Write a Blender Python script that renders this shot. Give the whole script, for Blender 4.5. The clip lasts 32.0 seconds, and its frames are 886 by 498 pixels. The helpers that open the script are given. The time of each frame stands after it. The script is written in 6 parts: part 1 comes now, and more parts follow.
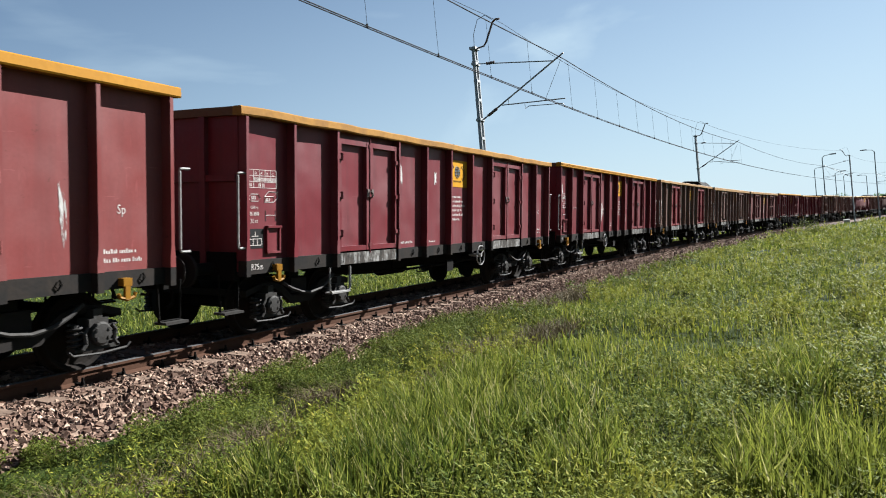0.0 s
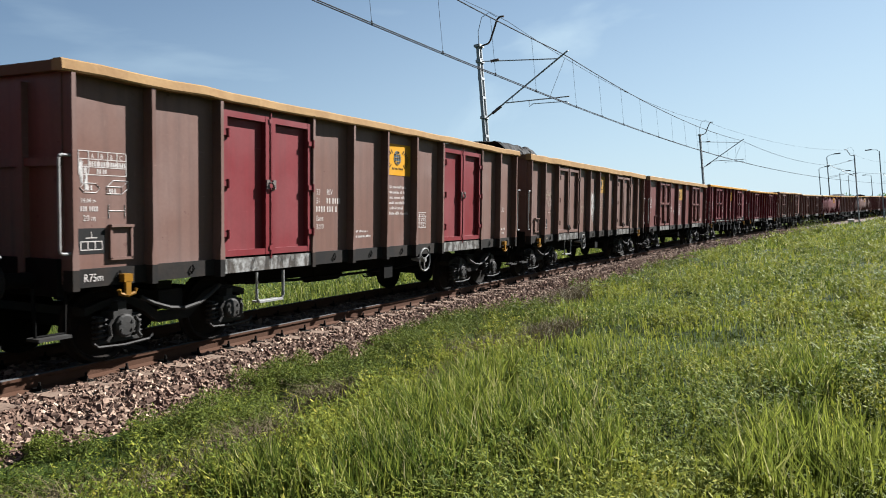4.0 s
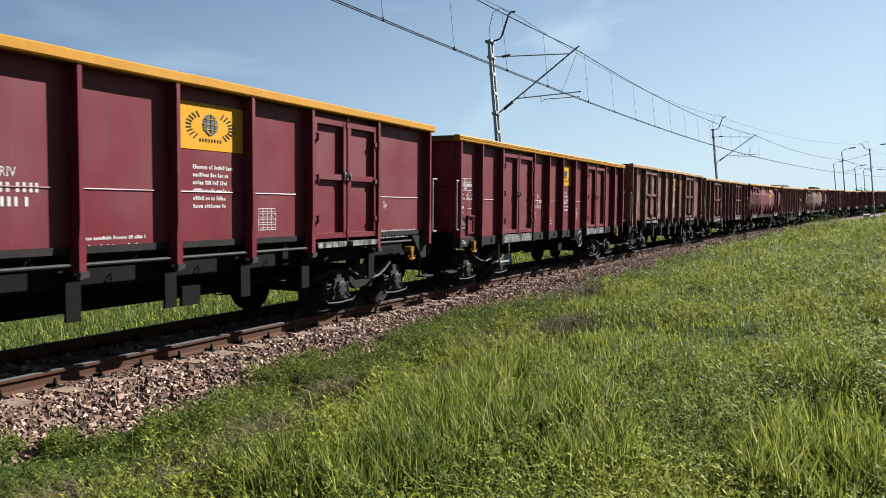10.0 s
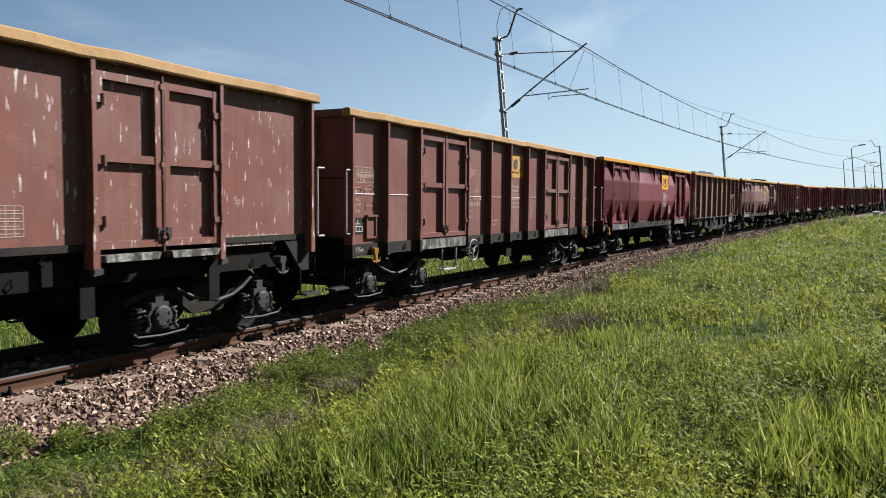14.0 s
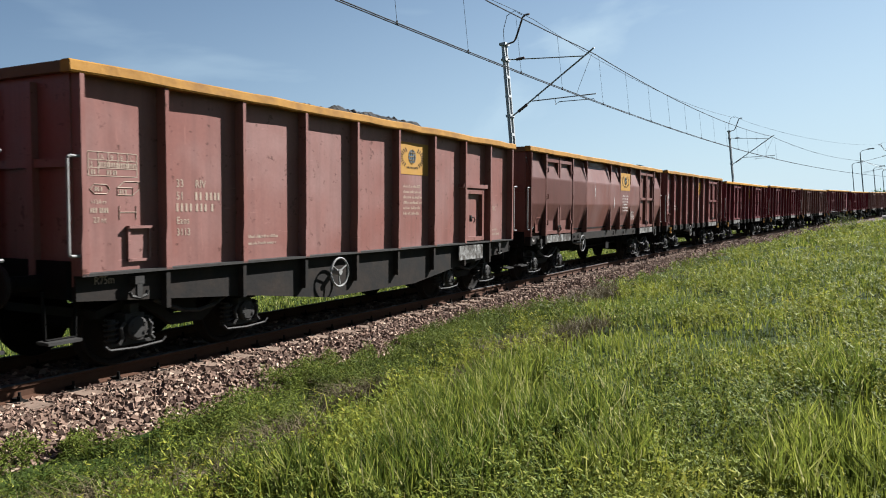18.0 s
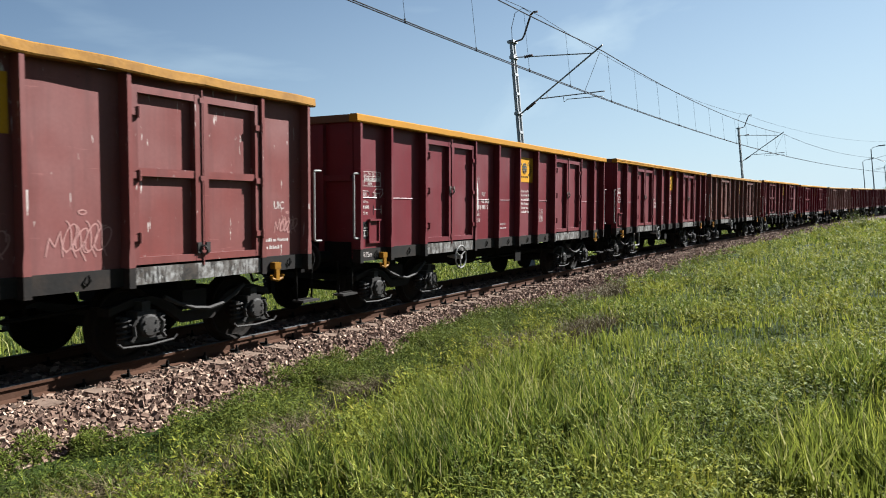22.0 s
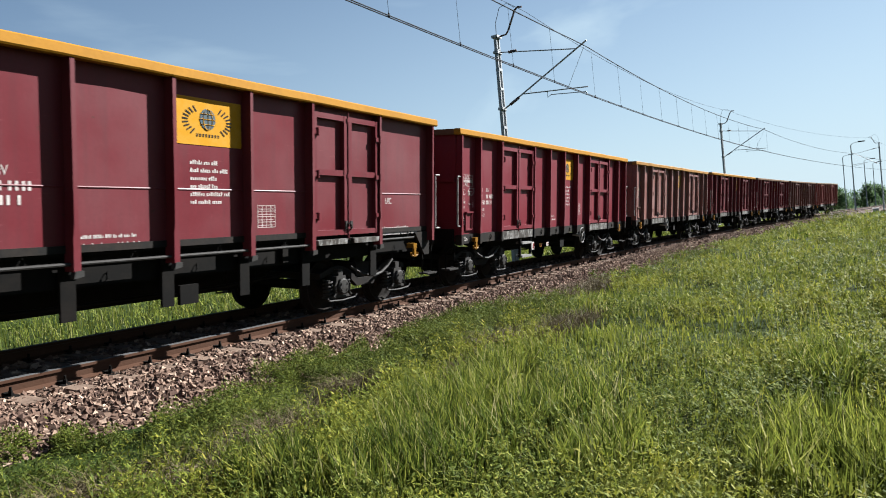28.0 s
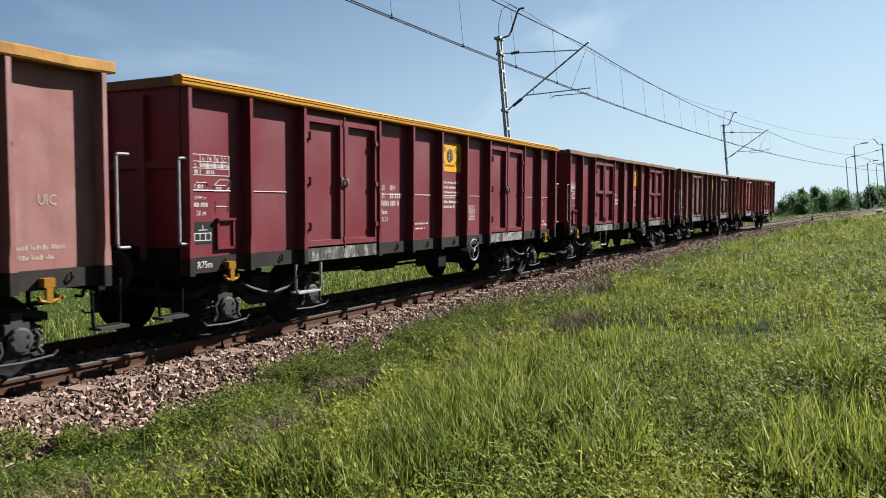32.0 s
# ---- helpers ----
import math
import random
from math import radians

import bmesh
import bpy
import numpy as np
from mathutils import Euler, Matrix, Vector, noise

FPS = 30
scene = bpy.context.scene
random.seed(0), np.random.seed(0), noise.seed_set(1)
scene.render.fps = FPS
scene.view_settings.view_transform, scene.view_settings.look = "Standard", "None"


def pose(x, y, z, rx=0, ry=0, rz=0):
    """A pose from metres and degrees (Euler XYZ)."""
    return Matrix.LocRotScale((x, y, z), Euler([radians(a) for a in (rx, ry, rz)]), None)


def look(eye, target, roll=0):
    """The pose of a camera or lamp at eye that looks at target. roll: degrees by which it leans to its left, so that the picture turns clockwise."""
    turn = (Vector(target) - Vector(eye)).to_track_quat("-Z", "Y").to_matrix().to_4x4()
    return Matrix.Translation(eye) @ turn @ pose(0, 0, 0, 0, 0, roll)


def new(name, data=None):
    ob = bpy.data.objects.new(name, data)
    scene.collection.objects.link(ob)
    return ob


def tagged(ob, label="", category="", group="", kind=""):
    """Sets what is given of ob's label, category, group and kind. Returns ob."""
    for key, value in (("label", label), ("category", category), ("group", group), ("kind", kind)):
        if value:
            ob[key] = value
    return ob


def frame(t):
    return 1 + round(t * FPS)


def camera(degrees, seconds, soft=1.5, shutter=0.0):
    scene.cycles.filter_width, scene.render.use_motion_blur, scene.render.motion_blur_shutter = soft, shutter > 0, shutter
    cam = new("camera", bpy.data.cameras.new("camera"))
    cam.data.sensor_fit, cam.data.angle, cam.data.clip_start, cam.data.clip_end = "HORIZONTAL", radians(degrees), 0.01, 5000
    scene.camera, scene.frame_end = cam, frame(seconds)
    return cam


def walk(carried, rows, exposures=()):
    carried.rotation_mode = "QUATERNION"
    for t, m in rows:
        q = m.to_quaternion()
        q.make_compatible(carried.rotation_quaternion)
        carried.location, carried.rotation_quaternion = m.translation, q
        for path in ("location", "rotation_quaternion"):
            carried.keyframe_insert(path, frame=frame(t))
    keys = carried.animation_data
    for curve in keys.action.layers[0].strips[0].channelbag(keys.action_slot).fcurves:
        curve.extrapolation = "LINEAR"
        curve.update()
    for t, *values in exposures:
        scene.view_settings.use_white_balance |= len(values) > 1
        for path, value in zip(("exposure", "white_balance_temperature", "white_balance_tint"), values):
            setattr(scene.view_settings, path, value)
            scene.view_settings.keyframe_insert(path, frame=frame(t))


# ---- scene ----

# ---- camera: one standing operator, a slow pan by hand ----
EYE = Vector((0.0, 0.0, 1.02))
cam = camera(60.68, 32.0, soft=1.0, shutter=0.08)


def aim(yaw, pitch, roll):
    """A pose at the operator's eye: heading from +x towards +y, tilt and lean in degrees."""
    a, b = radians(yaw), radians(pitch)
    way = Vector((math.cos(a) * math.cos(b), math.sin(a) * math.cos(b), math.sin(b)))
    return look(EYE, EYE + way, roll)


walk(cam, [
    (0, aim(25.272, -0.180, -4.937)), (0.5, aim(25.271, -0.201, -4.909)), (1, aim(25.262, -0.227, -4.919)), (1.5, aim(25.273, -0.253, -4.925)),
    (2, aim(25.328, -0.267, -4.897)), (2.5, aim(25.391, -0.279, -4.800)), (3, aim(25.435, -0.303, -4.657)), (3.5, aim(25.471, -0.331, -4.605)),
    (5.5, aim(25.792, -0.427, -4.627)), (6, aim(25.851, -0.437, -4.647)), (6.5, aim(25.925, -0.448, -4.679)), (7, aim(25.993, -0.467, -4.678)),
    (7.5, aim(26.047, -0.483, -4.658)), (8, aim(26.112, -0.493, -4.660)), (8.5, aim(26.206, -0.517, -4.680)), (9, aim(26.281, -0.541, -4.691)),
    (9.5, aim(26.338, -0.559, -4.689)), (10, aim(26.438, -0.578, -4.712)), (10.5, aim(26.547, -0.595, -4.748)), (11, aim(26.596, -0.607, -4.753)),
    (11.5, aim(26.634, -0.621, -4.732)), (12, aim(26.707, -0.641, -4.723)), (12.5, aim(26.790, -0.661, -4.729)), (13, aim(26.874, -0.682, -4.730)),
    (13.5, aim(26.944, -0.696, -4.718)), (14, aim(27.005, -0.711, -4.726)), (14.5, aim(27.098, -0.739, -4.785)), (16.5, aim(27.366, -0.378, -4.840)),
    (17, aim(27.434, -0.336, -4.859)), (17.5, aim(27.471, -0.284, -4.869)), (18, aim(27.522, -0.252, -4.891)), (18.5, aim(27.604, -0.255, -4.904)),
    (19, aim(27.680, -0.266, -4.896)), (19.5, aim(27.739, -0.284, -4.889)), (20, aim(27.808, -0.309, -4.891)), (20.5, aim(27.912, -0.319, -4.925)),
    (21, aim(28.010, -0.318, -4.960)), (21.5, aim(28.086, -0.328, -4.972)), (22, aim(28.160, -0.349, -4.974)), (22.5, aim(28.244, -0.365, -4.980)),
    (23, aim(28.360, -0.395, -5.008)), (23.5, aim(28.459, -0.433, -5.023)), (24, aim(28.506, -0.448, -5.019)), (24.5, aim(28.225, -0.535, -5.021)),
    (25, aim(28.077, -0.562, -5.016)), (25.5, aim(27.592, -0.641, -5.011)), (27.5, aim(26.977, -0.790, -5.018)), (28, aim(27.001, -0.819, -5.026)),
    (28.5, aim(27.052, -0.808, -5.043)), (29, aim(27.100, -0.754, -5.078)), (29.5, aim(27.117, -0.683, -5.113)), (30, aim(27.105, -0.637, -5.100)),
    (30.5, aim(27.109, -0.628, -5.069)), (31, aim(27.156, -0.635, -5.068)), (31.5, aim(27.186, -0.661, -5.022)), (32, aim(27.181, -0.715, -4.923)),
], exposures=tuple((t, v, 6180, 8) for t, v in ((0, 2.25), (6, 2.25), (17, 2.2), (22, 2.25), (23, 2.33), (24, 2.55), (25, 2.2), (27.5, 2.25), (32, 2.25))))

# ---- world, sun ----
SUN_EL, SUN_AZ = 33.5, -34.0      # degrees; azimuth from +x towards +y
world = bpy.data.worlds.new("sky")
scene.world = world
world.use_nodes = True
wn = world.node_tree
sky = wn.nodes.new("ShaderNodeTexSky")
sky.sky_type, sky.sun_disc = "NISHITA", False
sky.sun_elevation, sky.sun_rotation = radians(SUN_EL), radians(90 - SUN_AZ)
sky.air_density, sky.dust_density, sky.ozone_density = 1.0, 0.2, 2.2
# thin high cirrus
wc = wn.nodes.new("ShaderNodeTexCoord")
wm = wn.nodes.new("ShaderNodeMapping")
wm.inputs["Scale"].default_value = (1.2, 2.6, 7.0)
wm.inputs["Rotation"].default_value = (0.0, 0.12, 0.5)
wz = wn.nodes.new("ShaderNodeTexNoise")
wz.inputs["Scale"].default_value, wz.inputs["Detail"].default_value, wz.inputs["Distortion"].default_value = 1.1, 6.0, 0.6
wr = wn.nodes.new("ShaderNodeMapRange")
wr.inputs["From Min"].default_value, wr.inputs["From Max"].default_value = 0.44, 0.68
wr.inputs["To Max"].default_value = 0.62
wx = wn.nodes.new("ShaderNodeMix")
wx.data_type = "RGBA"
wx.inputs["B"].default_value = (6.8, 8.4, 9.4, 1)
wn.links.new(wc.outputs["Generated"], wm.inputs["Vector"])
wn.links.new(wm.outputs[0], wz.inputs["Vector"])
wn.links.new(wz.outputs[0], wr.inputs[0])
wh = wn.nodes.new("ShaderNodeSeparateXYZ")
wg = wn.nodes.new("ShaderNodeMapRange")
for i, x in zip((1, 2, 3, 4), (0.0, 0.42, 0.70, 0.06)):
    wg.inputs[i].default_value = x
wa = wn.nodes.new("ShaderNodeMath")
wa.operation = "MAXIMUM"
wn.links.new(wc.outputs["Generated"], wh.inputs[0])
wn.links.new(wh.outputs["Z"], wg.inputs[0])
wl = wn.nodes.new("ShaderNodeVectorMath")
wl.operation = "DOT_PRODUCT"
wl.inputs[1].default_value = (math.cos(radians(SUN_AZ)), math.sin(radians(SUN_AZ)), 0.0)
wt = wn.nodes.new("ShaderNodeMapRange")
for i, x in zip((1, 2, 3, 4), (-0.2, 0.92, 0.2, 1.4)):
    wt.inputs[i].default_value = x
wq = wn.nodes.new("ShaderNodeMath")
wq.operation = "MULTIPLY"
wn.links.new(wc.outputs["Generated"], wl.inputs[0])
wn.links.new(wl.outputs["Value"], wt.inputs[0])
wn.links.new(wg.outputs[0], wq.inputs[0])
wn.links.new(wt.outputs[0], wq.inputs[1])
wv = wn.nodes.new("ShaderNodeMath")
wv.operation = "MULTIPLY"
wn.links.new(wr.outputs[0], wv.inputs[0])
wn.links.new(wt.outputs[0], wv.inputs[1])
wn.links.new(wv.outputs[0], wa.inputs[0])
wn.links.new(wq.outputs[0], wa.inputs[1])
wd = wn.nodes.new("ShaderNodeMapRange")
for i, x in zip((1, 2, 3, 4), (0.45, 0.85, 0.0, 0.8)):
    wd.inputs[i].default_value = x
wy = wn.nodes.new("ShaderNodeMix")
wy.data_type = "RGBA"
wy.inputs["B"].default_value = (0.5, 1.0, 2.2, 1)
wn.links.new(wh.outputs["Z"], wd.inputs[0])
wn.links.new(wd.outputs[0], wy.inputs["Factor"])
wn.links.new(wx.outputs["Result"], wy.inputs["A"])
wn.links.new(wa.outputs[0], wx.inputs["Factor"])
wn.links.new(sky.outputs[0], wx.inputs["A"])
wn.links.new(wy.outputs["Result"], wn.nodes["Background"].inputs[0])
wn.nodes["Background"].inputs[1].default_value = 0.0206
sun = new("sun", bpy.data.lights.new("sun", "SUN"))
sun.data.energy, sun.data.angle, sun.data.color = 5.0, radians(0.53), (1.0, 0.97, 0.92)
to_sun = Vector((math.cos(radians(SUN_EL)) * math.cos(radians(SUN_AZ)), math.cos(radians(SUN_EL)) * math.sin(radians(SUN_AZ)), math.sin(radians(SUN_EL))))
sun.matrix_world = look(to_sun * 60, (0, 0, 0))


# ---- materials ----
class Shade:
    """A small node builder round one Principled material."""

    def __init__(self, name, rough=0.6, metal=0.0):
        self.m = bpy.data.materials.new(name)
        self.m.use_nodes = True
        self.t = self.m.node_tree
        self.b = self.t.nodes["Principled BSDF"]
        self.b.inputs["Roughness"].default_value = rough
        self.b.inputs["Metallic"].default_value = metal
        self.co = None

    def node(self, kind):
        return self.t.nodes.new(kind)

    def put(self, sock, value):
        if isinstance(value, bpy.types.NodeSocket):
            self.t.links.new(value, sock)
        elif isinstance(value, (tuple, list)) and sock.type == "RGBA":
            sock.default_value = (*value[:3], 1)
        else:
            sock.default_value = value

    def coords(self, world_space=False):
        """Object space shifted by a chance offset for each object."""
        if self.co is None:
            if world_space:
                self.co = self.node("ShaderNodeNewGeometry").outputs["Position"]
            else:
                a, i, v = self.node("ShaderNodeTexCoord"), self.node("ShaderNodeObjectInfo"), self.node("ShaderNodeVectorMath")
                s = self.node("ShaderNodeMath")
                s.operation = "MULTIPLY"
                s.inputs[1].default_value = 57.0
                self.t.links.new(i.outputs["Random"], s.inputs[0])
                v.operation = "ADD"
                self.t.links.new(a.outputs["Object"], v.inputs[0])
                self.t.links.new(s.outputs[0], v.inputs[1])
                self.co = v.outputs[0]
        return self.co

    def noise(self, scale, detail=3.0, stretch=None, rough=0.55):
        n = self.node("ShaderNodeTexNoise")
        n.inputs["Scale"].default_value, n.inputs["Detail"].default_value, n.inputs["Roughness"].default_value = scale, detail, rough
        c = self.coords()
        if stretch:
            p = self.node("ShaderNodeVectorMath")
            p.operation = "MULTIPLY"
            p.inputs[1].default_value = stretch
            self.t.links.new(c, p.inputs[0])
            c = p.outputs[0]
        self.t.links.new(c, n.inputs["Vector"])
        return n.outputs[0]

    def ramp(self, value, lo, hi, a=0.0, b=1.0):
        r = self.node("ShaderNodeMapRange")
        self.put(r.inputs[0], value)
        for i, x in zip((1, 2, 3, 4), (lo, hi, a, b)):
            r.inputs[i].default_value = x
        return r.outputs[0]

    def mix(self, fac, a, b, blend="MIX"):
        x = self.node("ShaderNodeMix")
        x.data_type, x.blend_type = "RGBA", blend
        self.put(x.inputs["Factor"], fac)
        self.put(x.inputs["A"], a)
        self.put(x.inputs["B"], b)
        return x.outputs["Result"]

    def color(self, value):
        self.put(self.b.inputs["Base Color"], value)
        return self

    def bump(self, height, strength, distance, under=None):
        n = self.node("ShaderNodeBump")
        n.inputs["Strength"].default_value, n.inputs["Distance"].default_value = strength, distance
        self.t.links.new(height, n.inputs["Height"])
        if under:
            self.t.links.new(under, n.inputs["Normal"])
        self.t.links.new(n.outputs[0], self.b.inputs["Normal"])
        return n.outputs[0]


def paint(name, col, fade=0.35, grime=0.4, rust=0.25, dents=0.2, chalk=0.0, gloss=0.12):
    """Weathered wagon paint: bleached areas, vertical grime, rust specks, dents and chalky runs."""
    s = Shade(name)
    s.b.inputs["Specular IOR Level"].default_value = gloss
    col = tuple(1.14 * c + 0.0025 for c in col)
    lum = 0.4 * col[0] + 0.4 * col[1] + 0.2 * col[2]
    pale = tuple(min(0.8, c * 0.8 + lum * 0.55 + 0.015) for c in col)
    big, fine = s.noise(0.8, 3), s.noise(22, 4)
    streak = s.noise(1.0, 4, (9.0, 9.0, 0.45))
    c = s.mix(s.ramp(big, 0.4, 0.75, 0.0, fade), col, pale)
    c = s.mix(s.ramp(streak, 0.45, 0.75, 0.0, grime), c, tuple(0.35 * x + 0.012 for x in col))
    c = s.mix(s.ramp(s.noise(6.5, 6, None, 0.7), 0.69 - 0.10 * rust, 0.72 - 0.09 * rust, 0.0, 0.8), c, (0.04, 0.016, 0.011))
    if chalk:
        c = s.mix(s.ramp(s.noise(2.6, 4, (8.0, 8.0, 1.0), 0.6), 0.70 - 0.08 * chalk, 0.715 - 0.08 * chalk, 0.0, 0.85), c, (0.34, 0.31, 0.29))
    # long thin scratches and scuffs, paler where the paint is bruised
    c = s.mix(s.ramp(s.noise(2.0, 5, (1.0, 1.0, 11.0), 0.7), 0.655, 0.69, 0.0, 0.3 + 0.3 * rust), c, tuple(min(0.5, 1.5 * x + 0.03) for x in col))
    c = s.mix(s.ramp(s.noise(3.1, 4, (5.0, 5.0, 0.8), 0.6), 0.64, 0.7, 0.0, 0.45 * fade), c, tuple(min(0.5, 1.7 * x + 0.02) for x in col))
    s.color(s.mix(s.ramp(fine, 0.3, 0.7, 0.0, 0.22), c, tuple(0.6 * x for x in col)))
    s.put(s.b.inputs["Roughness"], s.ramp(big, 0.3, 0.7, 0.36, 0.55))
    n = s.bump(s.noise(1.7 if dents < 0.9 else 2.2, 1), 0.9, 0.05 * dents)
    s.bump(fine, 0.12, 0.004, n)
    return s.m


def coat(name, col, rough=0.6, metal=0.0, dirt=(0.06, 0.045, 0.035), amount=0.5, scale=5.0, bump=0.15):
    s = Shade(name, rough, metal)
    s.b.inputs["Specular IOR Level"].default_value = 0.04
    c = s.mix(s.ramp(s.noise(scale, 5, None, 0.65), 0.42, 0.72, 0.0, amount), col, dirt)
    s.color(s.mix(s.ramp(s.noise(scale * 9, 3), 0.3, 0.7, 0.0, 0.25), c, tuple(0.55 * x for x in col)))
    s.bump(s.noise(scale * 6, 3), bump, 0.01)
    return s.m


RIM_NEW = coat("rim_yellow", (0.2480, 0.1147, 0.0099), 0.55, 0, (0.1488, 0.0682, 0.0124), 0.3, 2.0)
RIM_OLD = coat("rim_yellow_worn", (0.2108, 0.1054, 0.0217), 0.6, 0, (0.0930, 0.0434, 0.0155), 0.75, 2.6, 0.4)
RIM_PALE = coat("rim_pale_worn", (0.2035, 0.1238, 0.0550), 0.6, 0, (0.1210, 0.0605, 0.0275), 0.6, 2.6, 0.3)
RIM_BROWN = coat("rim_brown", (0.0900, 0.0528, 0.0288), 0.65, 0, (0.0840, 0.0420, 0.0240), 0.8, 2.6, 0.4)
SILL = coat("sill_grey", (0.0125, 0.0115, 0.0110), 0.65, 0, (0.024, 0.018, 0.0145), 0.8, 3.0, 0.25)
s = Shade("scuffed_sill", 0.6)
s.b.inputs["Specular IOR Level"].default_value = 0.1
c = s.mix(s.ramp(s.noise(2.6, 7, (2.6, 2.6, 0.7), 0.72), 0.46, 0.53), (0.012, 0.011, 0.010), (0.17, 0.165, 0.16))
s.color(s.mix(s.ramp(s.noise(14, 4), 0.35, 0.6, 0.0, 0.8), c, (0.035, 0.028, 0.023)))
s.bump(s.noise(30, 3), 0.15, 0.01)
SILL_WORN = s.m
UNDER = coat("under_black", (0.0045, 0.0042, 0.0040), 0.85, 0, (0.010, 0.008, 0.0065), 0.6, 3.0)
IRON = coat("oily_iron", (0.0126, 0.0115, 0.0112), 0.75, 0, (0.0210, 0.0168, 0.0140), 0.6, 8.0)
IRON_PALE = coat("dusty_iron", (0.0300, 0.0285, 0.0275), 0.6, 0.1, (0.0150, 0.0120, 0.0100), 0.6, 7.0)
WHEEL = coat("wheel_steel", (0.0098, 0.0084, 0.0077), 0.8, 0, (0.0182, 0.0133, 0.0105), 0.6, 6.0)
WHITE = coat("white_marking", (0.3450, 0.3225, 0.3075), 0.6, 0, (0.1650, 0.0675, 0.0600), 0.45, 14.0, 0.0)
CHALK = coat("chalk_pink", (0.24, 0.13, 0.12), 0.8, 0, (0.14, 0.05, 0.05), 0.4, 20.0, 0.0)
CREAM = coat("cream_marking", (0.2250, 0.1800, 0.1425), 0.6, 0, (0.1875, 0.1050, 0.0825), 0.5, 14.0, 0.0)
BLACK = coat("black_marking", (0.0120, 0.0120, 0.0120), 0.6, 0, (0.0300, 0.0240, 0.0240), 0.3, 14.0, 0.0)
RAILING = coat("handrail_grey", (0.17, 0.166, 0.162), 0.5, 0, (0.07, 0.06, 0.05), 0.5, 9.0)
HASP = coat("hasp_grey", (0.10, 0.085, 0.08), 0.6, 0, (0.05, 0.03, 0.028), 0.5, 9.0)
HOOK_YELLOW = coat("hook_yellow", (0.1500, 0.0700, 0.0070), 0.5, 0, (0.0750, 0.0400, 0.0150), 0.5, 9.0)
GLOBE = coat("globe_blue", (0.0500, 0.0750, 0.0950), 0.5, 0, (0.1250, 0.1000, 0.0500), 0.3, 14.0, 0.0)
SIGN = coat("sign_yellow", (0.3312, 0.1584, 0.0086), 0.5, 0, (0.3600, 0.2160, 0.0576), 0.35, 6.0, 0.0)
SIGN_OLD = coat("sign_yellow_faded", (0.2370, 0.1300, 0.0315), 0.6, 0, (0.2450, 0.1360, 0.0530), 0.6, 5.0, 0.0)


def ragged(name, col):
    """Dried runs with ragged, broken edges."""
    s = Shade(name, 0.85)
    s.color(s.mix(s.ramp(s.noise(30, 3), 0.3, 0.7), col, tuple(0.7 * x for x in col)))
    g, sep = s.node("ShaderNodeTexCoord"), s.node("ShaderNodeSeparateXYZ")
    s.t.links.new(g.outputs["Generated"], sep.inputs[0])
    edge = s.node("ShaderNodeMath")
    edge.operation = "PINGPONG"
    edge.inputs[1].default_value = 0.5
    s.t.links.new(sep.outputs["X"], edge.inputs[0])
    top = s.node("ShaderNodeMath")
    top.operation = "PINGPONG"
    top.inputs[1].default_value = 0.5
    s.t.links.new(sep.outputs["Z"], top.inputs[0])
    a = s.node("ShaderNodeMath")
    a.operation = "ADD"
    s.t.links.new(s.noise(1.6, 6, (11.0, 11.0, 1.3), 0.7), a.inputs[0])
    m = s.node("ShaderNodeMath")
    m.operation = "MINIMUM"
    s.t.links.new(edge.outputs[0], m.inputs[0])
    s.t.links.new(top.outputs[0], m.inputs[1])
    s.t.links.new(s.ramp(m.outputs[0], 0.0, 0.35, -0.22, 0.07), a.inputs[1])
    s.put(s.b.inputs["Alpha"], s.ramp(a.outputs[0], 0.52, 0.57))
    return s.m


RUN_WHITE = ragged("lime_white", (0.3000, 0.2850, 0.2750))
COAL = coat("coal", (0.022, 0.021, 0.021), 0.8, 0, (0.055, 0.05, 0.046), 0.7, 9.0, 1.0)

CRIMSON = paint("crimson", (0.068, 0.0072, 0.0108), 0.25, 0.35, 0.05, 0.10)
CRIMSON_DENT = paint("crimson_dented", (0.0733, 0.0074, 0.0110), 0.45, 0.45, 0.15, 0.6, 0.0, 0.16)
CRIMSON_NEW = paint("crimson_new", (0.080, 0.0060, 0.0115), 0.1, 0.15, 0.0, 0.06)
RED_FADED = paint("red_faded", (0.0947, 0.0197, 0.0186), 0.5, 0.3, 0.30, 0.25)
BROWN = paint("brown", (0.080, 0.043, 0.034), 0.35, 0.45, 0.25, 0.25)
BROWN_CHALK = paint("brown_chalky", (0.078, 0.030, 0.0225), 0.35, 0.45, 0.3, 0.3, 0.8)
BROWN_RED = paint("brown_red", (0.076, 0.028, 0.0225), 0.35, 0.4, 0.3, 0.2)
PLUM = paint("plum_brown", (0.072, 0.021, 0.0195), 0.3, 0.3, 0.05, 0.1)
MAROON = paint("maroon_scuffed", (0.086, 0.024, 0.0215), 0.4, 0.4, 0.2, 0.25, 0.4)
RUSTY = paint("rust_red", (0.106, 0.0440, 0.0365), 0.45, 0.35, 0.85, 0.3)
SALMON = paint("salmon_bleached", (0.1160, 0.0480, 0.0415), 0.6, 0.3, 0.45, 0.7)
DOOR_RED = paint("door_red", (0.0851, 0.0084, 0.0109), 0.2, 0.3, 0.05, 0.2)
SALMON_RED = paint("light_red", (0.1395, 0.0324, 0.0270), 0.5, 0.3, 0.2, 0.2)

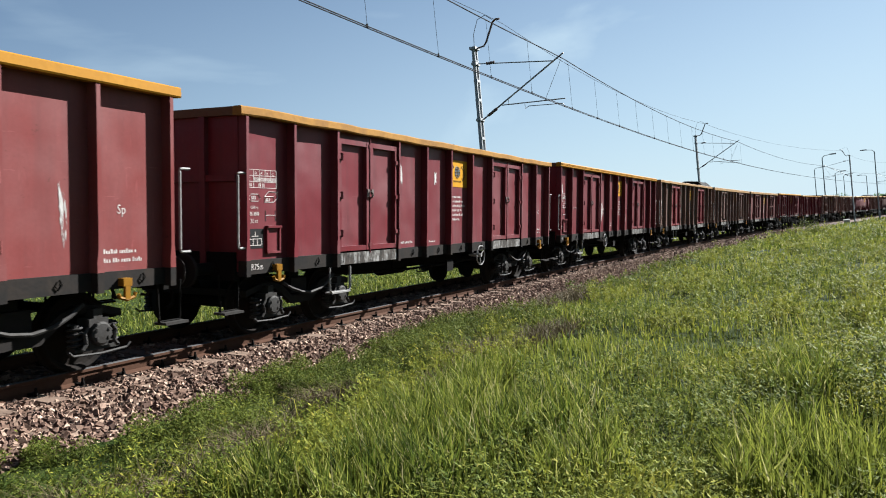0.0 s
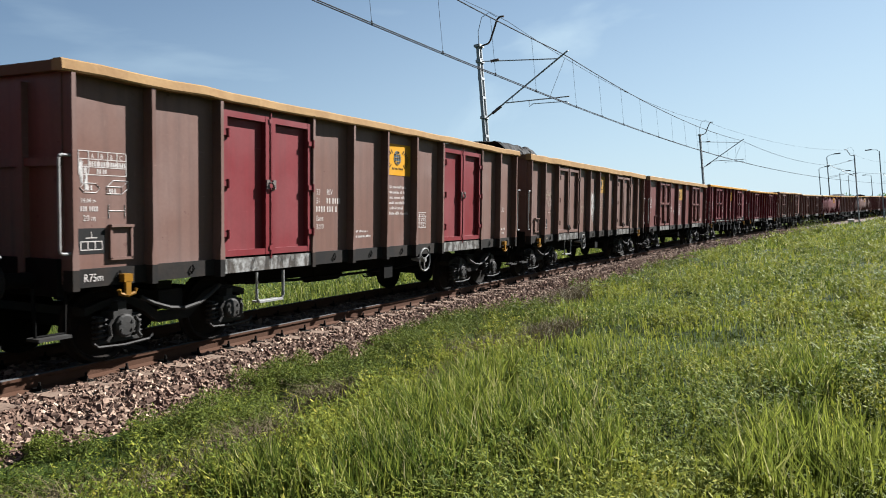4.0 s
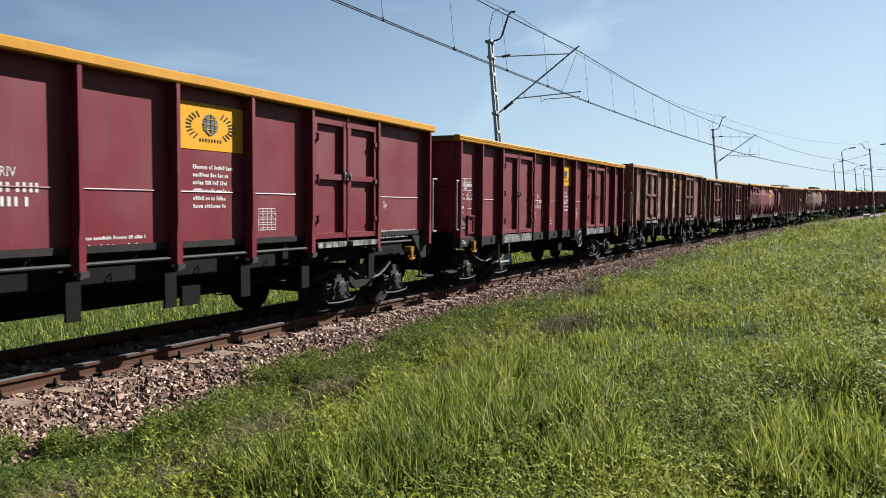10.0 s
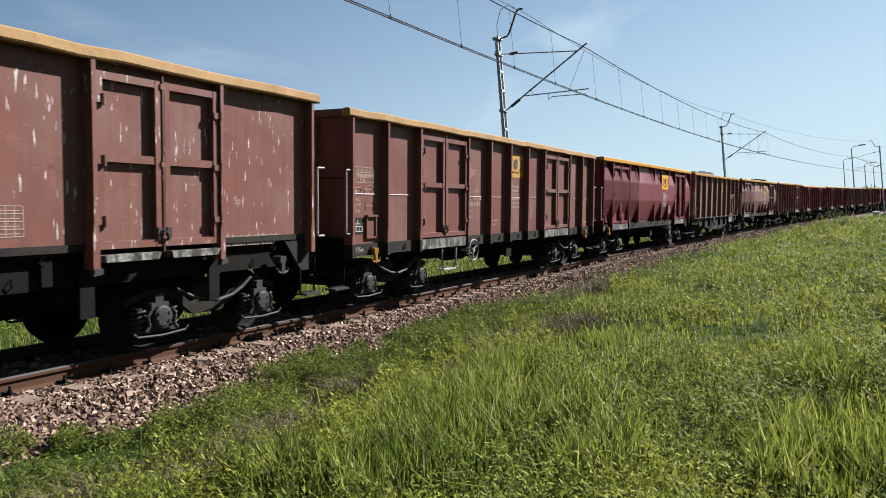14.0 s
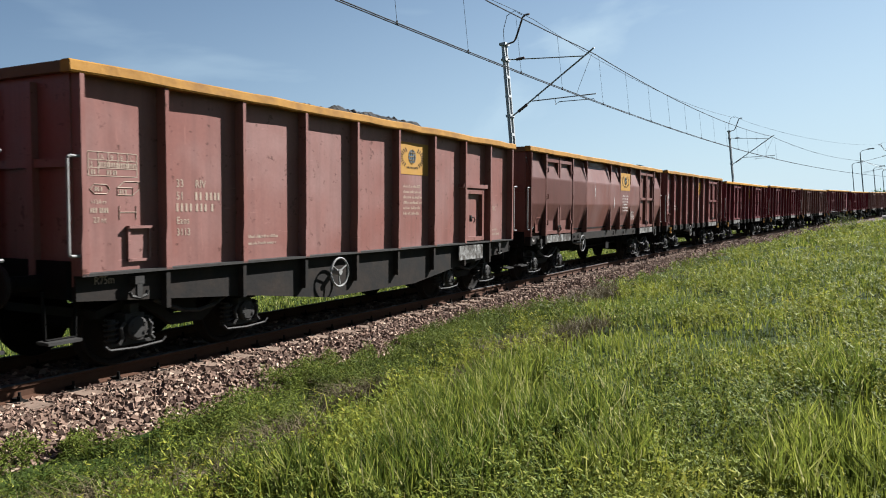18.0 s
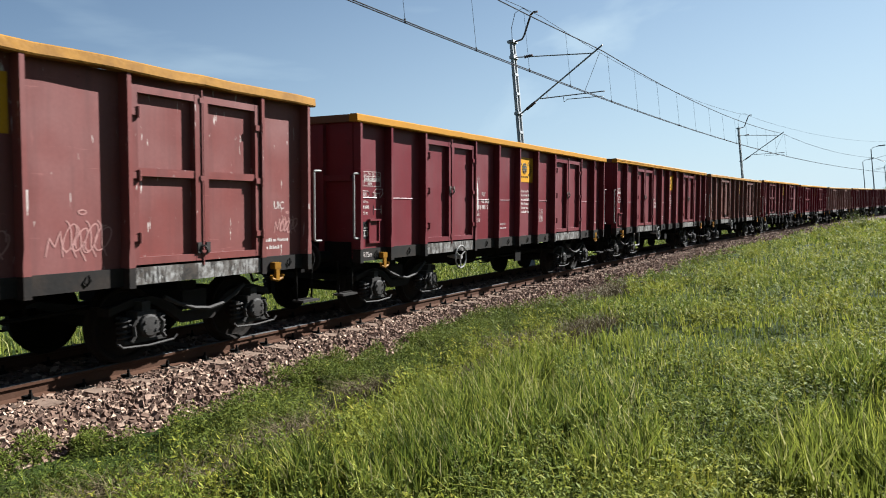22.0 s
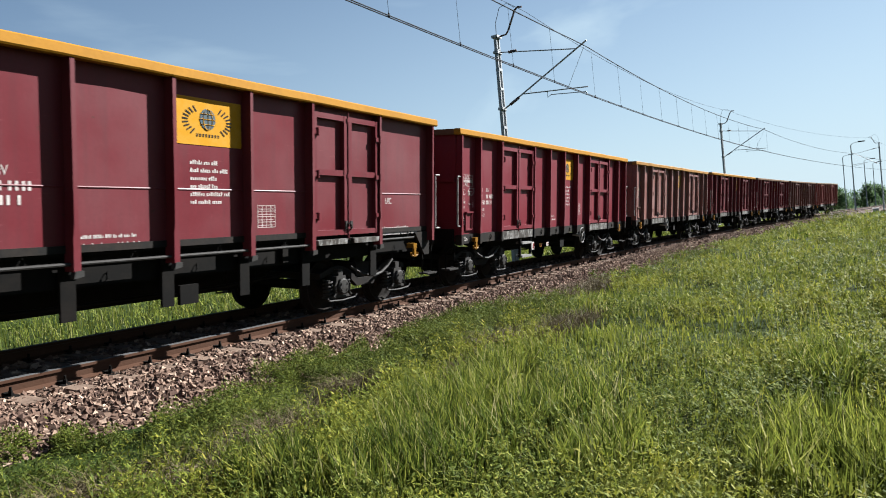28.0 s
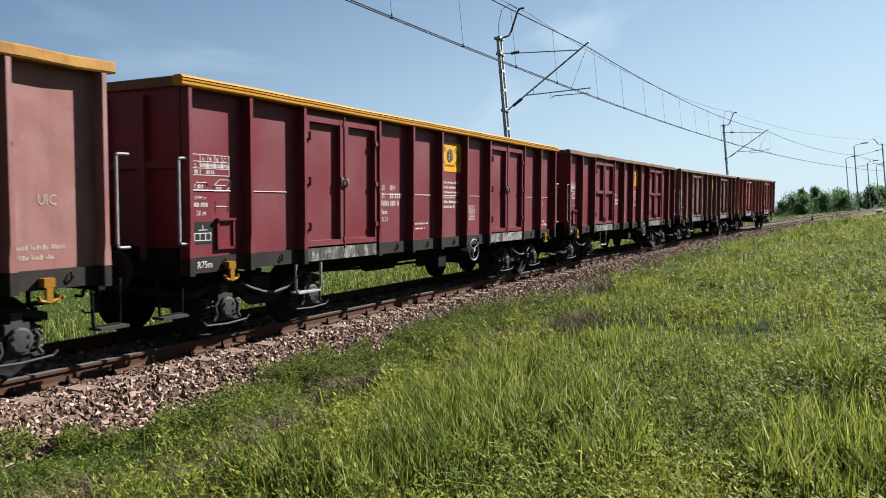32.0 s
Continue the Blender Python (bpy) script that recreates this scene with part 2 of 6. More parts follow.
# ---- the track's line: radius about 600 m, easing far off ----
KNOT_S = (-30, 0, 30, 60, 100, 160, 300)
KNOT_K = (0.00163, 0.00169, 0.00175, 0.00172, 0.00136, 0.00099, 0.00061)
GRID = np.arange(-400.0, 521.0, 1.0)
_k = np.interp(GRID, KNOT_S, KNOT_K)
_th = -np.concatenate([[0], np.cumsum((_k[1:] + _k[:-1]) / 2)])
_th -= _th[400]
_m = (_th[1:] + _th[:-1]) / 2
_x = np.concatenate([[0], np.cumsum(np.cos(_m))])
_y = np.concatenate([[0], np.cumsum(np.sin(_m))])
_x, _y = _x - _x[400], _y - _y[400] + 8.512
CANT, RAIL_Z = radians(5.8), 0.03   # the curve's outer rail stands higher
LINE = -0.365                       # the overhead line hangs inward of the canted track's middle


def on_track(s, lat=0.0, z=0.0):
    """A point beside the track: s along it, lat to its far side."""
    x, y, a = np.interp(s, GRID, _x), np.interp(s, GRID, _y), np.interp(s, GRID, _th)
    return Vector((x - math.sin(a) * lat, y + math.cos(a) * lat, z))


def on_bed(s, lat=0.0, z=0.0):
    """A point fixed to the canted track: lat and z in the plane across the rails."""
    return on_track(s, lat * math.cos(CANT) - z * math.sin(CANT), RAIL_Z + lat * math.sin(CANT) + z * math.cos(CANT))


def heading(s):
    return float(np.interp(s, GRID, _th))


def beside(s, lat, z=0.0, turn=0.0):
    return Matrix.Translation(on_track(s, lat, z)) @ Matrix.Rotation(heading(s) + turn, 4, "Z")


def canted(s, lat=0.0, z=0.0, turn=0.0):
    return Matrix.Translation(on_track(s, 0.0, RAIL_Z)) @ Matrix.Rotation(heading(s), 4, "Z") @ Matrix.Rotation(CANT, 4, "X") @ Matrix.Translation((0, lat, z)) @ Matrix.Rotation(turn, 4, "Z")


# ---- mesh helpers ----
def box(bm, x0, x1, y0, y1, z0, z1, m=None):
    v = [bm.verts.new((x, y, z)) for z in (z0, z1) for x, y in ((x0, y0), (x1, y0), (x1, y1), (x0, y1))]
    for f in ((3, 2, 1, 0), (4, 5, 6, 7), (0, 1, 5, 4), (1, 2, 6, 5), (2, 3, 7, 6), (3, 0, 4, 7)):
        bm.faces.new([v[i] for i in f])
    if m:
        for q in v:
            q.co = m @ q.co
    return v


def prism(bm, outline, y0, y1):
    """An outline of (x, z) given depth along y."""
    a, b = [bm.verts.new((x, y0, z)) for x, z in outline], [bm.verts.new((x, y1, z)) for x, z in outline]
    n = len(outline)
    bm.faces.new(a)
    bm.faces.new(b[::-1])
    for i in range(n):
        bm.faces.new((a[(i + 1) % n], a[i], b[i], b[(i + 1) % n]))


def tube(bm, pts, r, seg=8, cap=True, flat=1.0):
    """A round bar through the points."""
    pts = [Vector(p) for p in pts]
    rings = []
    for i, p in enumerate(pts):
        d = (pts[min(i + 1, len(pts) - 1)] - pts[max(i - 1, 0)]).normalized()
        u = d.cross(Vector((0, 0, 1)))
        u = u.normalized() if u.length > 0.05 else d.cross(Vector((0, 1, 0))).normalized()
        w = u.cross(d)
        rings.append([bm.verts.new(p + r * (math.cos(6.28319 * k / seg) * u + flat * math.sin(6.28319 * k / seg) * w)) for k in range(seg)])
    for a, b in zip(rings, rings[1:]):
        for k in range(seg):
            bm.faces.new((a[k], b[k], b[(k + 1) % seg], a[(k + 1) % seg]))
    if cap:
        bm.faces.new(rings[0])
        bm.faces.new(rings[-1][::-1])


def lathe(bm, profile, axis="y", seg=24, at=(0, 0, 0)):
    """A profile of (radius, along) turned round an axis."""
    at, rings = Vector(at), []
    for r, a in profile:
        ring = []
        for k in range(seg):
            c, s = r * math.cos(2 * math.pi * k / seg), r * math.sin(2 * math.pi * k / seg)
            ring.append(bm.verts.new(at + Vector({"y": (c, a, s), "x": (a, c, s), "z": (c, s, a)}[axis])))
        rings.append(ring)
    for a, b in zip(rings, rings[1:]):
        for k in range(seg):
            bm.faces.new((a[k], a[(k + 1) % seg], b[(k + 1) % seg], b[k]))
    bm.faces.new(rings[0][::-1])
    bm.faces.new(rings[-1])


def mesh_of(bm, name, mat, smooth=False):
    bmesh.ops.recalc_face_normals(bm, faces=bm.faces)
    me = bpy.data.meshes.new(name)
    bm.to_mesh(me)
    bm.free()
    me.materials.append(mat)
    if smooth:
        me.shade_smooth()
    return me


def part(name, shape, material, parent, label=""):
    """One mesh object under a thing or a part; shape is a bmesh or a mesh that is shared."""
    ob = new(name, mesh_of(shape, name, material) if isinstance(shape, bmesh.types.BMesh) else shape)
    ob.parent = parent
    return tagged(ob, label) if label else ob


def swept(name, profile, s0, s1, step, mat, closed=False, place=on_bed):
    """A band swept along the track; profile is a list of (lat, z)."""
    ss = np.arange(s0, s1 + step / 2, step)
    verts, faces, n = [], [], len(profile)
    for s in ss:
        verts += [place(s, a, z) for a, z in profile]
    for i in range(len(ss) - 1):
        for j in range(n if closed else n - 1):
            a, b = i * n + j, i * n + (j + 1) % n
            faces.append((a, a + n, b + n, b))
    me = bpy.data.meshes.new(name)
    me.from_pydata(verts, [], faces)
    me.materials.append(mat)
    return new(name, me)


def raw_mesh(name, co, faces, mat, flat=False):
    """A mesh from arrays: co (n, 3), faces (m, 3 or 4)."""
    me = bpy.data.meshes.new(name)
    k = faces.shape[1]
    me.vertices.add(len(co))
    me.vertices.foreach_set("co", co.astype(np.float32).ravel())
    me.loops.add(faces.size)
    me.loops.foreach_set("vertex_index", faces.astype(np.int32).ravel())
    me.polygons.add(len(faces))
    me.polygons.foreach_set("loop_start", np.arange(0, faces.size, k, dtype=np.int32))
    me.update(calc_edges=True)
    me.materials.append(mat)
    if flat:
        me.shade_flat()
    return me


_letters = {}


def lettering(bm, words, x, z, height, y, width=None):
    """Built-in lettering on a wall that faces -y, its lower left corner at x, z."""
    if words not in _letters:
        cu = bpy.data.curves.new("letters", "FONT")
        cu.body, cu.resolution_u = words, 2
        ob = new("letters", cu)
        me = bpy.data.meshes.new_from_object(ob.evaluated_get(bpy.context.evaluated_depsgraph_get()))
        co = np.array([v.co[:2] for v in me.vertices]).reshape(-1, 2)
        _letters[words] = (co, [tuple(f.vertices) for f in me.polygons])
        bpy.data.objects.remove(ob)
        bpy.data.meshes.remove(me)
        bpy.data.curves.remove(cu)
    co, faces = _letters[words]
    k = height / 0.72
    kx = width / max(co[:, 0].max(), 0.01) if width else k * 0.86
    v = [bm.verts.new((x + kx * a, y, z + k * b)) for a, b in co]
    for f in faces:
        bm.faces.new([v[i] for i in f])

# ---- the train: open bogie wagons ----
WALL = -1.335                      # outer face of the side sheets
FACE = -1.480                      # outer face of the ribs


def sheet(bm, x0, x1, z0, z1, ridge):
    """One side sheet with a faint horizontal weld ridge."""
    box(bm, x0, x1, WALL, WALL + 0.012, z0, z1)
    if ridge:
        tube(bm, [(x0, WALL, ridge), (x1, WALL, ridge)], 0.012, 6)


def rib(bm, x, z0, z1, foot):
    """A hat-section stake: web at both sides, flange in front, a widened foot."""
    a, b = 0.042, 0.026
    out = [(x - a, z0), (x + a, z0), (x + a, z0 + foot), (x + b, z0 + foot + 0.15), (x + b, z1), (x - b, z1), (x - b, z0 + foot + 0.15), (x - a, z0 + foot)]
    prism(bm, out, FACE, WALL + 0.004)


def pocket_sheet(bm, x0, x1, z0, z1):
    """A side sheet that bulges to the fins' face at mid-height and falls back above and below."""
    o = FACE + 0.012
    rows = [[bm.verts.new((x, y, z)) for x in (x0, x1)] for y, z in ((WALL + 0.05, z0), (o + 0.004, 1.90), (o, 1.94), (o, 2.54), (o + 0.004, 2.58), (WALL, z1 - 0.14), (WALL, z1))]
    for r, q in zip(rows, rows[1:]):
        bm.faces.new((r[0], r[1], q[1], q[0]))


def gusset(bm, x, near, far, back):
    """A thin triangular fin between the fins' face and the sloping sheet: a point at one height, full depth at the other."""
    v = [bm.verts.new((x + k * 0.016, y, z)) for k in (-1, 1) for y, z in ((FACE, near), (FACE, far), (back, far))]
    for f in ((0, 1, 2), (5, 4, 3), (0, 3, 4, 1), (1, 4, 5, 2), (2, 5, 3, 0)):
        bm.faces.new([v[i] for i in f])


def leaf(bm, x0, x1, z0, z1):
    """The sunken sheet of a door leaf."""
    box(bm, x0, x1, WALL - 0.035, WALL + 0.01, z0, z1)


def leaf_frame(bm, x0, x1, z0, z1, midbar):
    """The raised frame round a door leaf, with or without a middle bar."""
    f, o = 0.075, FACE + 0.03
    box(bm, x0, x0 + f, o, WALL - 0.03, z0, z1)
    box(bm, x1 - f, x1, o, WALL - 0.03, z0, z1)
    box(bm, x0 + f, x1 - f, o + 0.004, WALL - 0.03, z0, z0 + f * 1.1)
    box(bm, x0 + f, x1 - f, o + 0.004, WALL - 0.03, z1 - f * 1.1, z1)
    if midbar:
        zm = z0 + 0.52 * (z1 - z0)
        box(bm, x0 + f, x1 - f, o + 0.01, WALL - 0.03, zm - 0.045, zm + 0.045)


def tag_table(bm, x, z, k):
    """The loading table: ruled boxes with class letters and unreadable figures."""
    y, w = WALL - 0.004, 0.62 * k

    def ln(a, b, c, d):
        box(bm, a, b, y, y + 0.004, c, d)

    for j in range(4):
        ln(x, x + w, z + j * 0.085 * k, z + j * 0.085 * k + 0.008)
    for j in range(6):
        a = x + j * w / 5
        ln(a, a + 0.008, z if j in (0, 5, 1) else z + 0.085 * k, z + 0.255 * k)
    for j, c in enumerate("ABBC"):
        lettering(bm, c, x + (j + 1.25) * w / 5, z + 0.18 * k, 0.055 * k, y)
    lettering(bm, "S", x + 0.03, z + 0.095 * k, 0.055 * k, y)
    for j in range(16):
        a = x + (1.12 + j * 0.245) * w / 5
        ln(a, a + 0.016 * k, z + 0.10 * k, z + 0.15 * k)
    for j in (0.06, 0.11, 0.38, 0.43, 0.5, 0.55):
        ln(x + j * w, x + j * w + 0.016 * k, z + 0.018 * k, z + 0.068 * k)
    # below: capacity lozenge, length, box sign, tare
    zz = z - 0.14 * k
    tube(bm, [(x + 0.02 + c, y + 0.002, zz + d) for c, d in ((0, 0), (0.05, 0.05), (0.2, 0.05), (0.25, 0), (0.2, -0.05), (0.05, -0.05), (0, 0))], 0.006, 4)
    for j in (0.08, 0.11, 0.15):
        ln(x + j, x + j + 0.016, zz - 0.025, zz + 0.025)
    tube(bm, [(x + 0.36 + c, y + 0.002, zz + d) for c, d in ((0, -0.06), (0.2, -0.06), (0.2, 0.02), (0, 0.02), (0, -0.06))], 0.006, 4)
    tube(bm, [(x + 0.36 + c, y + 0.002, zz + d) for c, d in ((0, 0.02), (0.09, 0.09), (0.29, 0.09), (0.2, 0.02), (0.29, 0.09), (0.29, 0.01), (0.2, -0.06))], 0.006, 4)
    for j in (0.39, 0.42, 0.46):
        ln(x + j, x + j + 0.016, zz - 0.045, zz + 0.0)
    lettering(bm, "14.04 m", x + 0.02, zz - 0.16 * k, 0.05, y)
    for j in (0.02, 0.05, 0.08, 0.13, 0.16, 0.19, 0.22):
        ln(x + j, x + j + 0.016, zz - 0.255 * k, zz - 0.20 * k)
    lettering(bm, "20 nt", x + 0.05, zz - 0.36 * k, 0.065, y)
    tube(bm, [(x + 0.38, y + 0.002, zz - 0.33), (x + 0.38, y + 0.002, zz - 0.18), (x + 0.38, y + 0.002, zz - 0.25), (x + 0.6, y + 0.002, zz - 0.25), (x + 0.6, y + 0.002, zz - 0.18), (x + 0.6, y + 0.002, zz - 0.33)], 0.006, 4)


def number_block(bm, x, z, k):
    """Register lines: short readable codes; the running numbers are plain bars."""
    y = WALL - 0.004
    lettering(bm, "33", x, z + 0.44 * k, 0.10 * k, y)
    lettering(bm, "RIV", x + 0.3 * k, z + 0.44 * k, 0.10 * k, y)
    lettering(bm, "51", x, z + 0.29 * k, 0.10 * k, y)
    for a in (0.30, 0.37, 0.47, 0.54, 0.61, 0.67):
        dash(bm, x + a * k, x + (a + 0.032) * k, z + 0.29 * k, z + 0.385 * k, y)
    for a in (0.0, 0.07, 0.14, 0.21, 0.31, 0.38, 0.45, 0.56):
        dash(bm, x + a * k, x + (a + 0.032) * k, z + 0.15 * k, z + 0.245 * k, y)
    lettering(bm, "Eaos", x, z, 0.09 * k, y)
    lettering(bm, "3113", x, z - 0.14 * k, 0.09 * k, y)


def dash(bm, x0, x1, z0, z1, y=None):
    """A flat painted bar."""
    y = WALL - 0.003 if y is None else y
    bm.faces.new([bm.verts.new(c) for c in ((x0, y, z0), (x1, y, z0), (x1, y, z1), (x0, y, z1))])


def small_print(bm, x0, x1, z, lines, gap=0.085, high=0.04, seed=1):
    """Unreadable small print as rows of short bars."""
    rnd = random.Random(seed)
    for j in range(lines):
        a, end, left = x0, x0 + (x1 - x0) * rnd.uniform(0.65, 1.0), rnd.randint(3, 8)
        while a < end - 0.02:
            w = high * rnd.uniform(0.3, 0.55)
            dash(bm, a, a + w, z - j * gap, z - j * gap + high * rnd.choice((0.7, 0.7, 1.0)))
            left -= 1
            a += w + high * (0.25 if left else 0.7)
            left = left or rnd.randint(2, 8)


def ruled_grid(bm, x, z, w, h):
    y = WALL - 0.004
    for j in range(5):
        box(bm, x, x + w, y, y + 0.004, z + j * h / 4, z + j * h / 4 + 0.008)
    for j in range(5):
        box(bm, x + j * w / 4, x + j * w / 4 + 0.008, y + 0.001, y + 0.004, z, z + h)
    for j in range(4):
        box(bm, x + 0.02, x + w - 0.03, y + 0.001, y + 0.004, z + j * h / 4 + 0.03, z + j * h / 4 + h / 8)


def scribble(bm, x, z, wide, high, seed):
    """A thin hand-drawn tag: a zigzag, loops and swings in a row, with a small ring above."""
    r, y = random.Random(seed), WALL - 0.004

    def ribbon(pts, half=0.0075):
        for (a, b), (c, d) in zip(pts, pts[1:]):
            a, b, c, d = x + wide * a, z + high * b, x + wide * c, z + high * d
            n = math.hypot(c - a, d - b) or 1.0
            u, v = -(d - b) / n * half, (c - a) / n * half
            bm.faces.new([bm.verts.new((p, y, q)) for p, q in ((a - u, b - v), (c - u, d - v), (c + u, d + v), (a + u, b + v))])

    def stroke(fx, n=18):
        ribbon([fx(k / (n - 1)) for k in range(n)])

    lean, j = r.uniform(0.05, 0.14), lambda v: r.uniform(-v, v)
    zig = [(0.0, 0.1 + j(0.05)), (0.06, 0.6 + j(0.1)), (0.13, 0.25 + j(0.08)), (0.22, 0.72 + j(0.1)), (0.25, 0.1 + j(0.1))]
    ribbon(zig)
    for c, w, h, turn in ((0.36, 0.09, 0.33, 1.4), (0.52, 0.08, 0.27, 1.1), (0.68, 0.09, 0.35, 1.3), (0.86, 0.11, 0.3, 1.15)):
        p, cz = r.uniform(0, 6.28), 0.45 + j(0.07)
        stroke(lambda u: (c + w * math.cos(p + 6.28 * turn * u) + lean * (math.sin(p + 6.28 * turn * u)) + 0.04 * (u - 0.5), cz + h * math.sin(p + 6.28 * turn * u) * (1 - 0.15 * u)))
    for c in (0.3, 0.45, 0.6, 0.77):
        a, b = c + j(0.03), 0.9 + j(0.1)
        stroke(lambda u: (a + 0.14 * u + 0.03 * math.sin(6.28 * u), b - 0.85 * u + 0.05 * math.sin(9 * u)), 9)
    stroke(lambda u: (0.55 + 0.06 * math.cos(6.5 * u), 1.08 + 0.05 * math.sin(6.5 * u)), 12)


def paint_run(bm, x, z0, z1, wide, seed):
    """A ragged run of spilt paint or lime down a sheet."""
    y = WALL - 0.004
    v = [bm.verts.new(c) for c in ((x - wide / 2, y, z0), (x + wide / 2, y, z0), (x + wide / 2, y, z1), (x - wide / 2, y, z1))]
    bm.faces.new(v)


# hand-made marks by wagon: tags (x, z, width, height) and runs (x, low, high, width)
TAGS = {13: ((-3.03, 1.24, 0.7, 0.43), (-1.99, 1.24, 0.77, 0.43), (-0.79, 1.24, 0.68, 0.45), (0.31, 1.22, 0.77, 0.46), (1.44, 1.22, 0.77, 0.46), (4.83, 1.4, 0.5, 0.28)), 9: ((-3.9, 1.5, 0.5, 0.33), (-2.25, 2.33, 0.6, 0.25)), 16: ((-3.9, 1.5, 0.55, 0.5), (0.3, 1.35, 0.35, 0.2)), 19: ((4.3, 1.75, 0.7, 0.3),)}
RUNS = {4: ((-0.42, 0.95, 3.0, 0.62), (-0.2, 1.4, 2.8, 0.36), (2.0, 1.7, 2.7, 0.14)), 2: ((-1.6, 1.3, 2.45, 0.35), (-6.0, 2.2, 2.9, 0.4)), 14: ((-1.9, 1.35, 2.6, 0.25),), 1: ((-1.95, 2.2, 2.85, 0.35), (-0.5, 2.3, 2.7, 0.15)), 8: ((-5.35, 1.3, 2.3, 0.16), (-4.9, 1.4, 1.75, 0.14), (-3.15, 1.5, 2.0, 0.2), (0.75, 1.5, 2.5, 0.2), (4.0, 1.6, 2.9, 0.35)), 12: ((-1.5, 1.95, 2.6, 0.1), (0.4, 1.6, 2.3, 0.1), (2.0, 2.3, 2.6, 0.09)), 5: ((4.9, 2.2, 2.7, 0.2), (5.2, 1.3, 1.8, 0.3)), 15: ((-5.0, 1.4, 2.6, 0.2),), 16: ((-2.7, 1.6, 2.6, 0.3), (2.6, 1.3, 2.6, 0.25)), 7: ((-1.3, 1.2, 1.9, 0.08),), 3: ((-6.2, 1.8, 2.4, 0.25),), 0: ((5.0, 1.2, 2.2, 0.15),)}


# shapes that all wagons share, by name and material
_shared = {}


def shared(name, mat, build, *args, smooth=False):
    key = (name, mat.name, args)
    if key not in _shared:
        bm = bmesh.new()
        build(bm, *args)
        _shared[key] = mesh_of(bm, name, mat, smooth)
    return _shared[key]


def buffer_shape(bm, _=0):
    lathe(bm, [(0.10, 0.0), (0.10, 0.10), (0.085, 0.11), (0.085, 0.40), (0.07, 0.41), (0.07, 0.54)], "x", 18)
    box(bm, -0.02, 0.0, -0.16, 0.16, -0.16, 0.16)


def buffer_plate(bm, _=0):
    lathe(bm, [(0.05, 0.54), (0.22, 0.55), (0.235, 0.565), (0.22, 0.60), (0.1, 0.62), (0.01, 0.625)], "x", 24)


def wheelset_shape(bm, _=0):
    for k in (-1, 1):
        p = [(0.09, 0.62), (0.10, 0.68), (0.40, 0.705), (0.43, 0.685), (0.49, 0.688), (0.485, 0.715), (0.46, 0.728), (0.452, 0.82), (0.44, 0.825), (0.40, 0.80), (0.38, 0.755), (0.16, 0.78), (0.13, 0.83), (0.07, 0.84)]
        lathe(bm, [(r, k * a) for r, a in p], "y", 28)
        for j in range(3):
            c, d = math.cos(j * 2.0944), math.sin(j * 2.0944)
            box(bm, 0.26 * c - 0.03, 0.26 * c + 0.03, k * 0.775 - 0.008, k * 0.775 + 0.008, 0.26 * d - 0.03, 0.26 * d + 0.03)
    lathe(bm, [(0.085, -0.98), (0.085, 0.98)], "y", 14)


def bogie_shape(bm, _=0):
    up = [(-1.32, 0.70), (-1.02, 0.78), (-0.72, 0.79), (-0.5, 0.72), (-0.25, 0.54), (0.25, 0.54), (0.5, 0.72), (0.72, 0.79), (1.02, 0.78), (1.32, 0.70)]
    low = [(x, z - (0.09 if abs(x) > 0.6 else 0.13)) for x, z in up]
    for y in (-1.06, 0.96):
        prism(bm, up + low[::-1], y, y + 0.10)
    box(bm, -0.2, 0.2, -1.0, 1.0, 0.56, 0.80)
    box(bm, -1.30, -1.22, -1.0, 1.0, 0.60, 0.70)
    box(bm, 1.22, 1.30, -1.0, 1.0, 0.60, 0.70)
    for y in (-0.9, 0.8):
        box(bm, -0.12, 0.12, y, y + 0.1, 0.78, 0.90)


def box_shape(bm, _=0):
    box(bm, -0.13, 0.13, -0.10, 0.10, -0.15, 0.17)
    lathe(bm, [(0.135, -0.10), (0.135, -0.15), (0.11, -0.165), (0.04, -0.17)], "y", 18)
    for a in (0.5, 2.6, 3.7, 5.7):
        lathe(bm, [(0.022, -0.165), (0.018, -0.18)], "y", 6, (0.09 * math.cos(a), 0, 0.09 * math.sin(a)))
    box(bm, -0.30, 0.30, -0.07, 0.07, -0.19, -0.15)
    box(bm, -0.06, 0.06, -0.09, 0.05, 0.17, 0.28)


def spring_shape(bm, _=0):
    pts = [(0.075 * math.cos(a * 0.785), 0.075 * math.sin(a * 0.785), -0.14 + a * 0.0075) for a in range(0, 37)]
    tube(bm, pts, 0.017, 4)
    lathe(bm, [(0.04, -0.14), (0.04, 0.12)], "z", 8)


def hook_rod(bm, _=0):
    tube(bm, [(-0.42, 0, 0.02), (-0.36, 0, -0.03), (0, 0, -0.05), (0.36, 0, -0.03), (0.42, 0, 0.02)], 0.016, 6)
    for k in (-1, 1):
        tube(bm, [(k * 0.16, 0, 0.26), (k * 0.21, 0, 0.20), (k * 0.19, 0, 0.08), (k * 0.24, 0, 0.02)], 0.024, 6)


def brake_rail(bm, _=0):
    tube(bm, [(-0.66, 0, 0.08), (-0.45, 0, -0.02), (-0.2, 0, -0.10), (0.05, 0, -0.13), (0.3, 0, -0.09), (0.5, 0, 0.0), (0.68, 0, 0.12)], 0.026, 6)


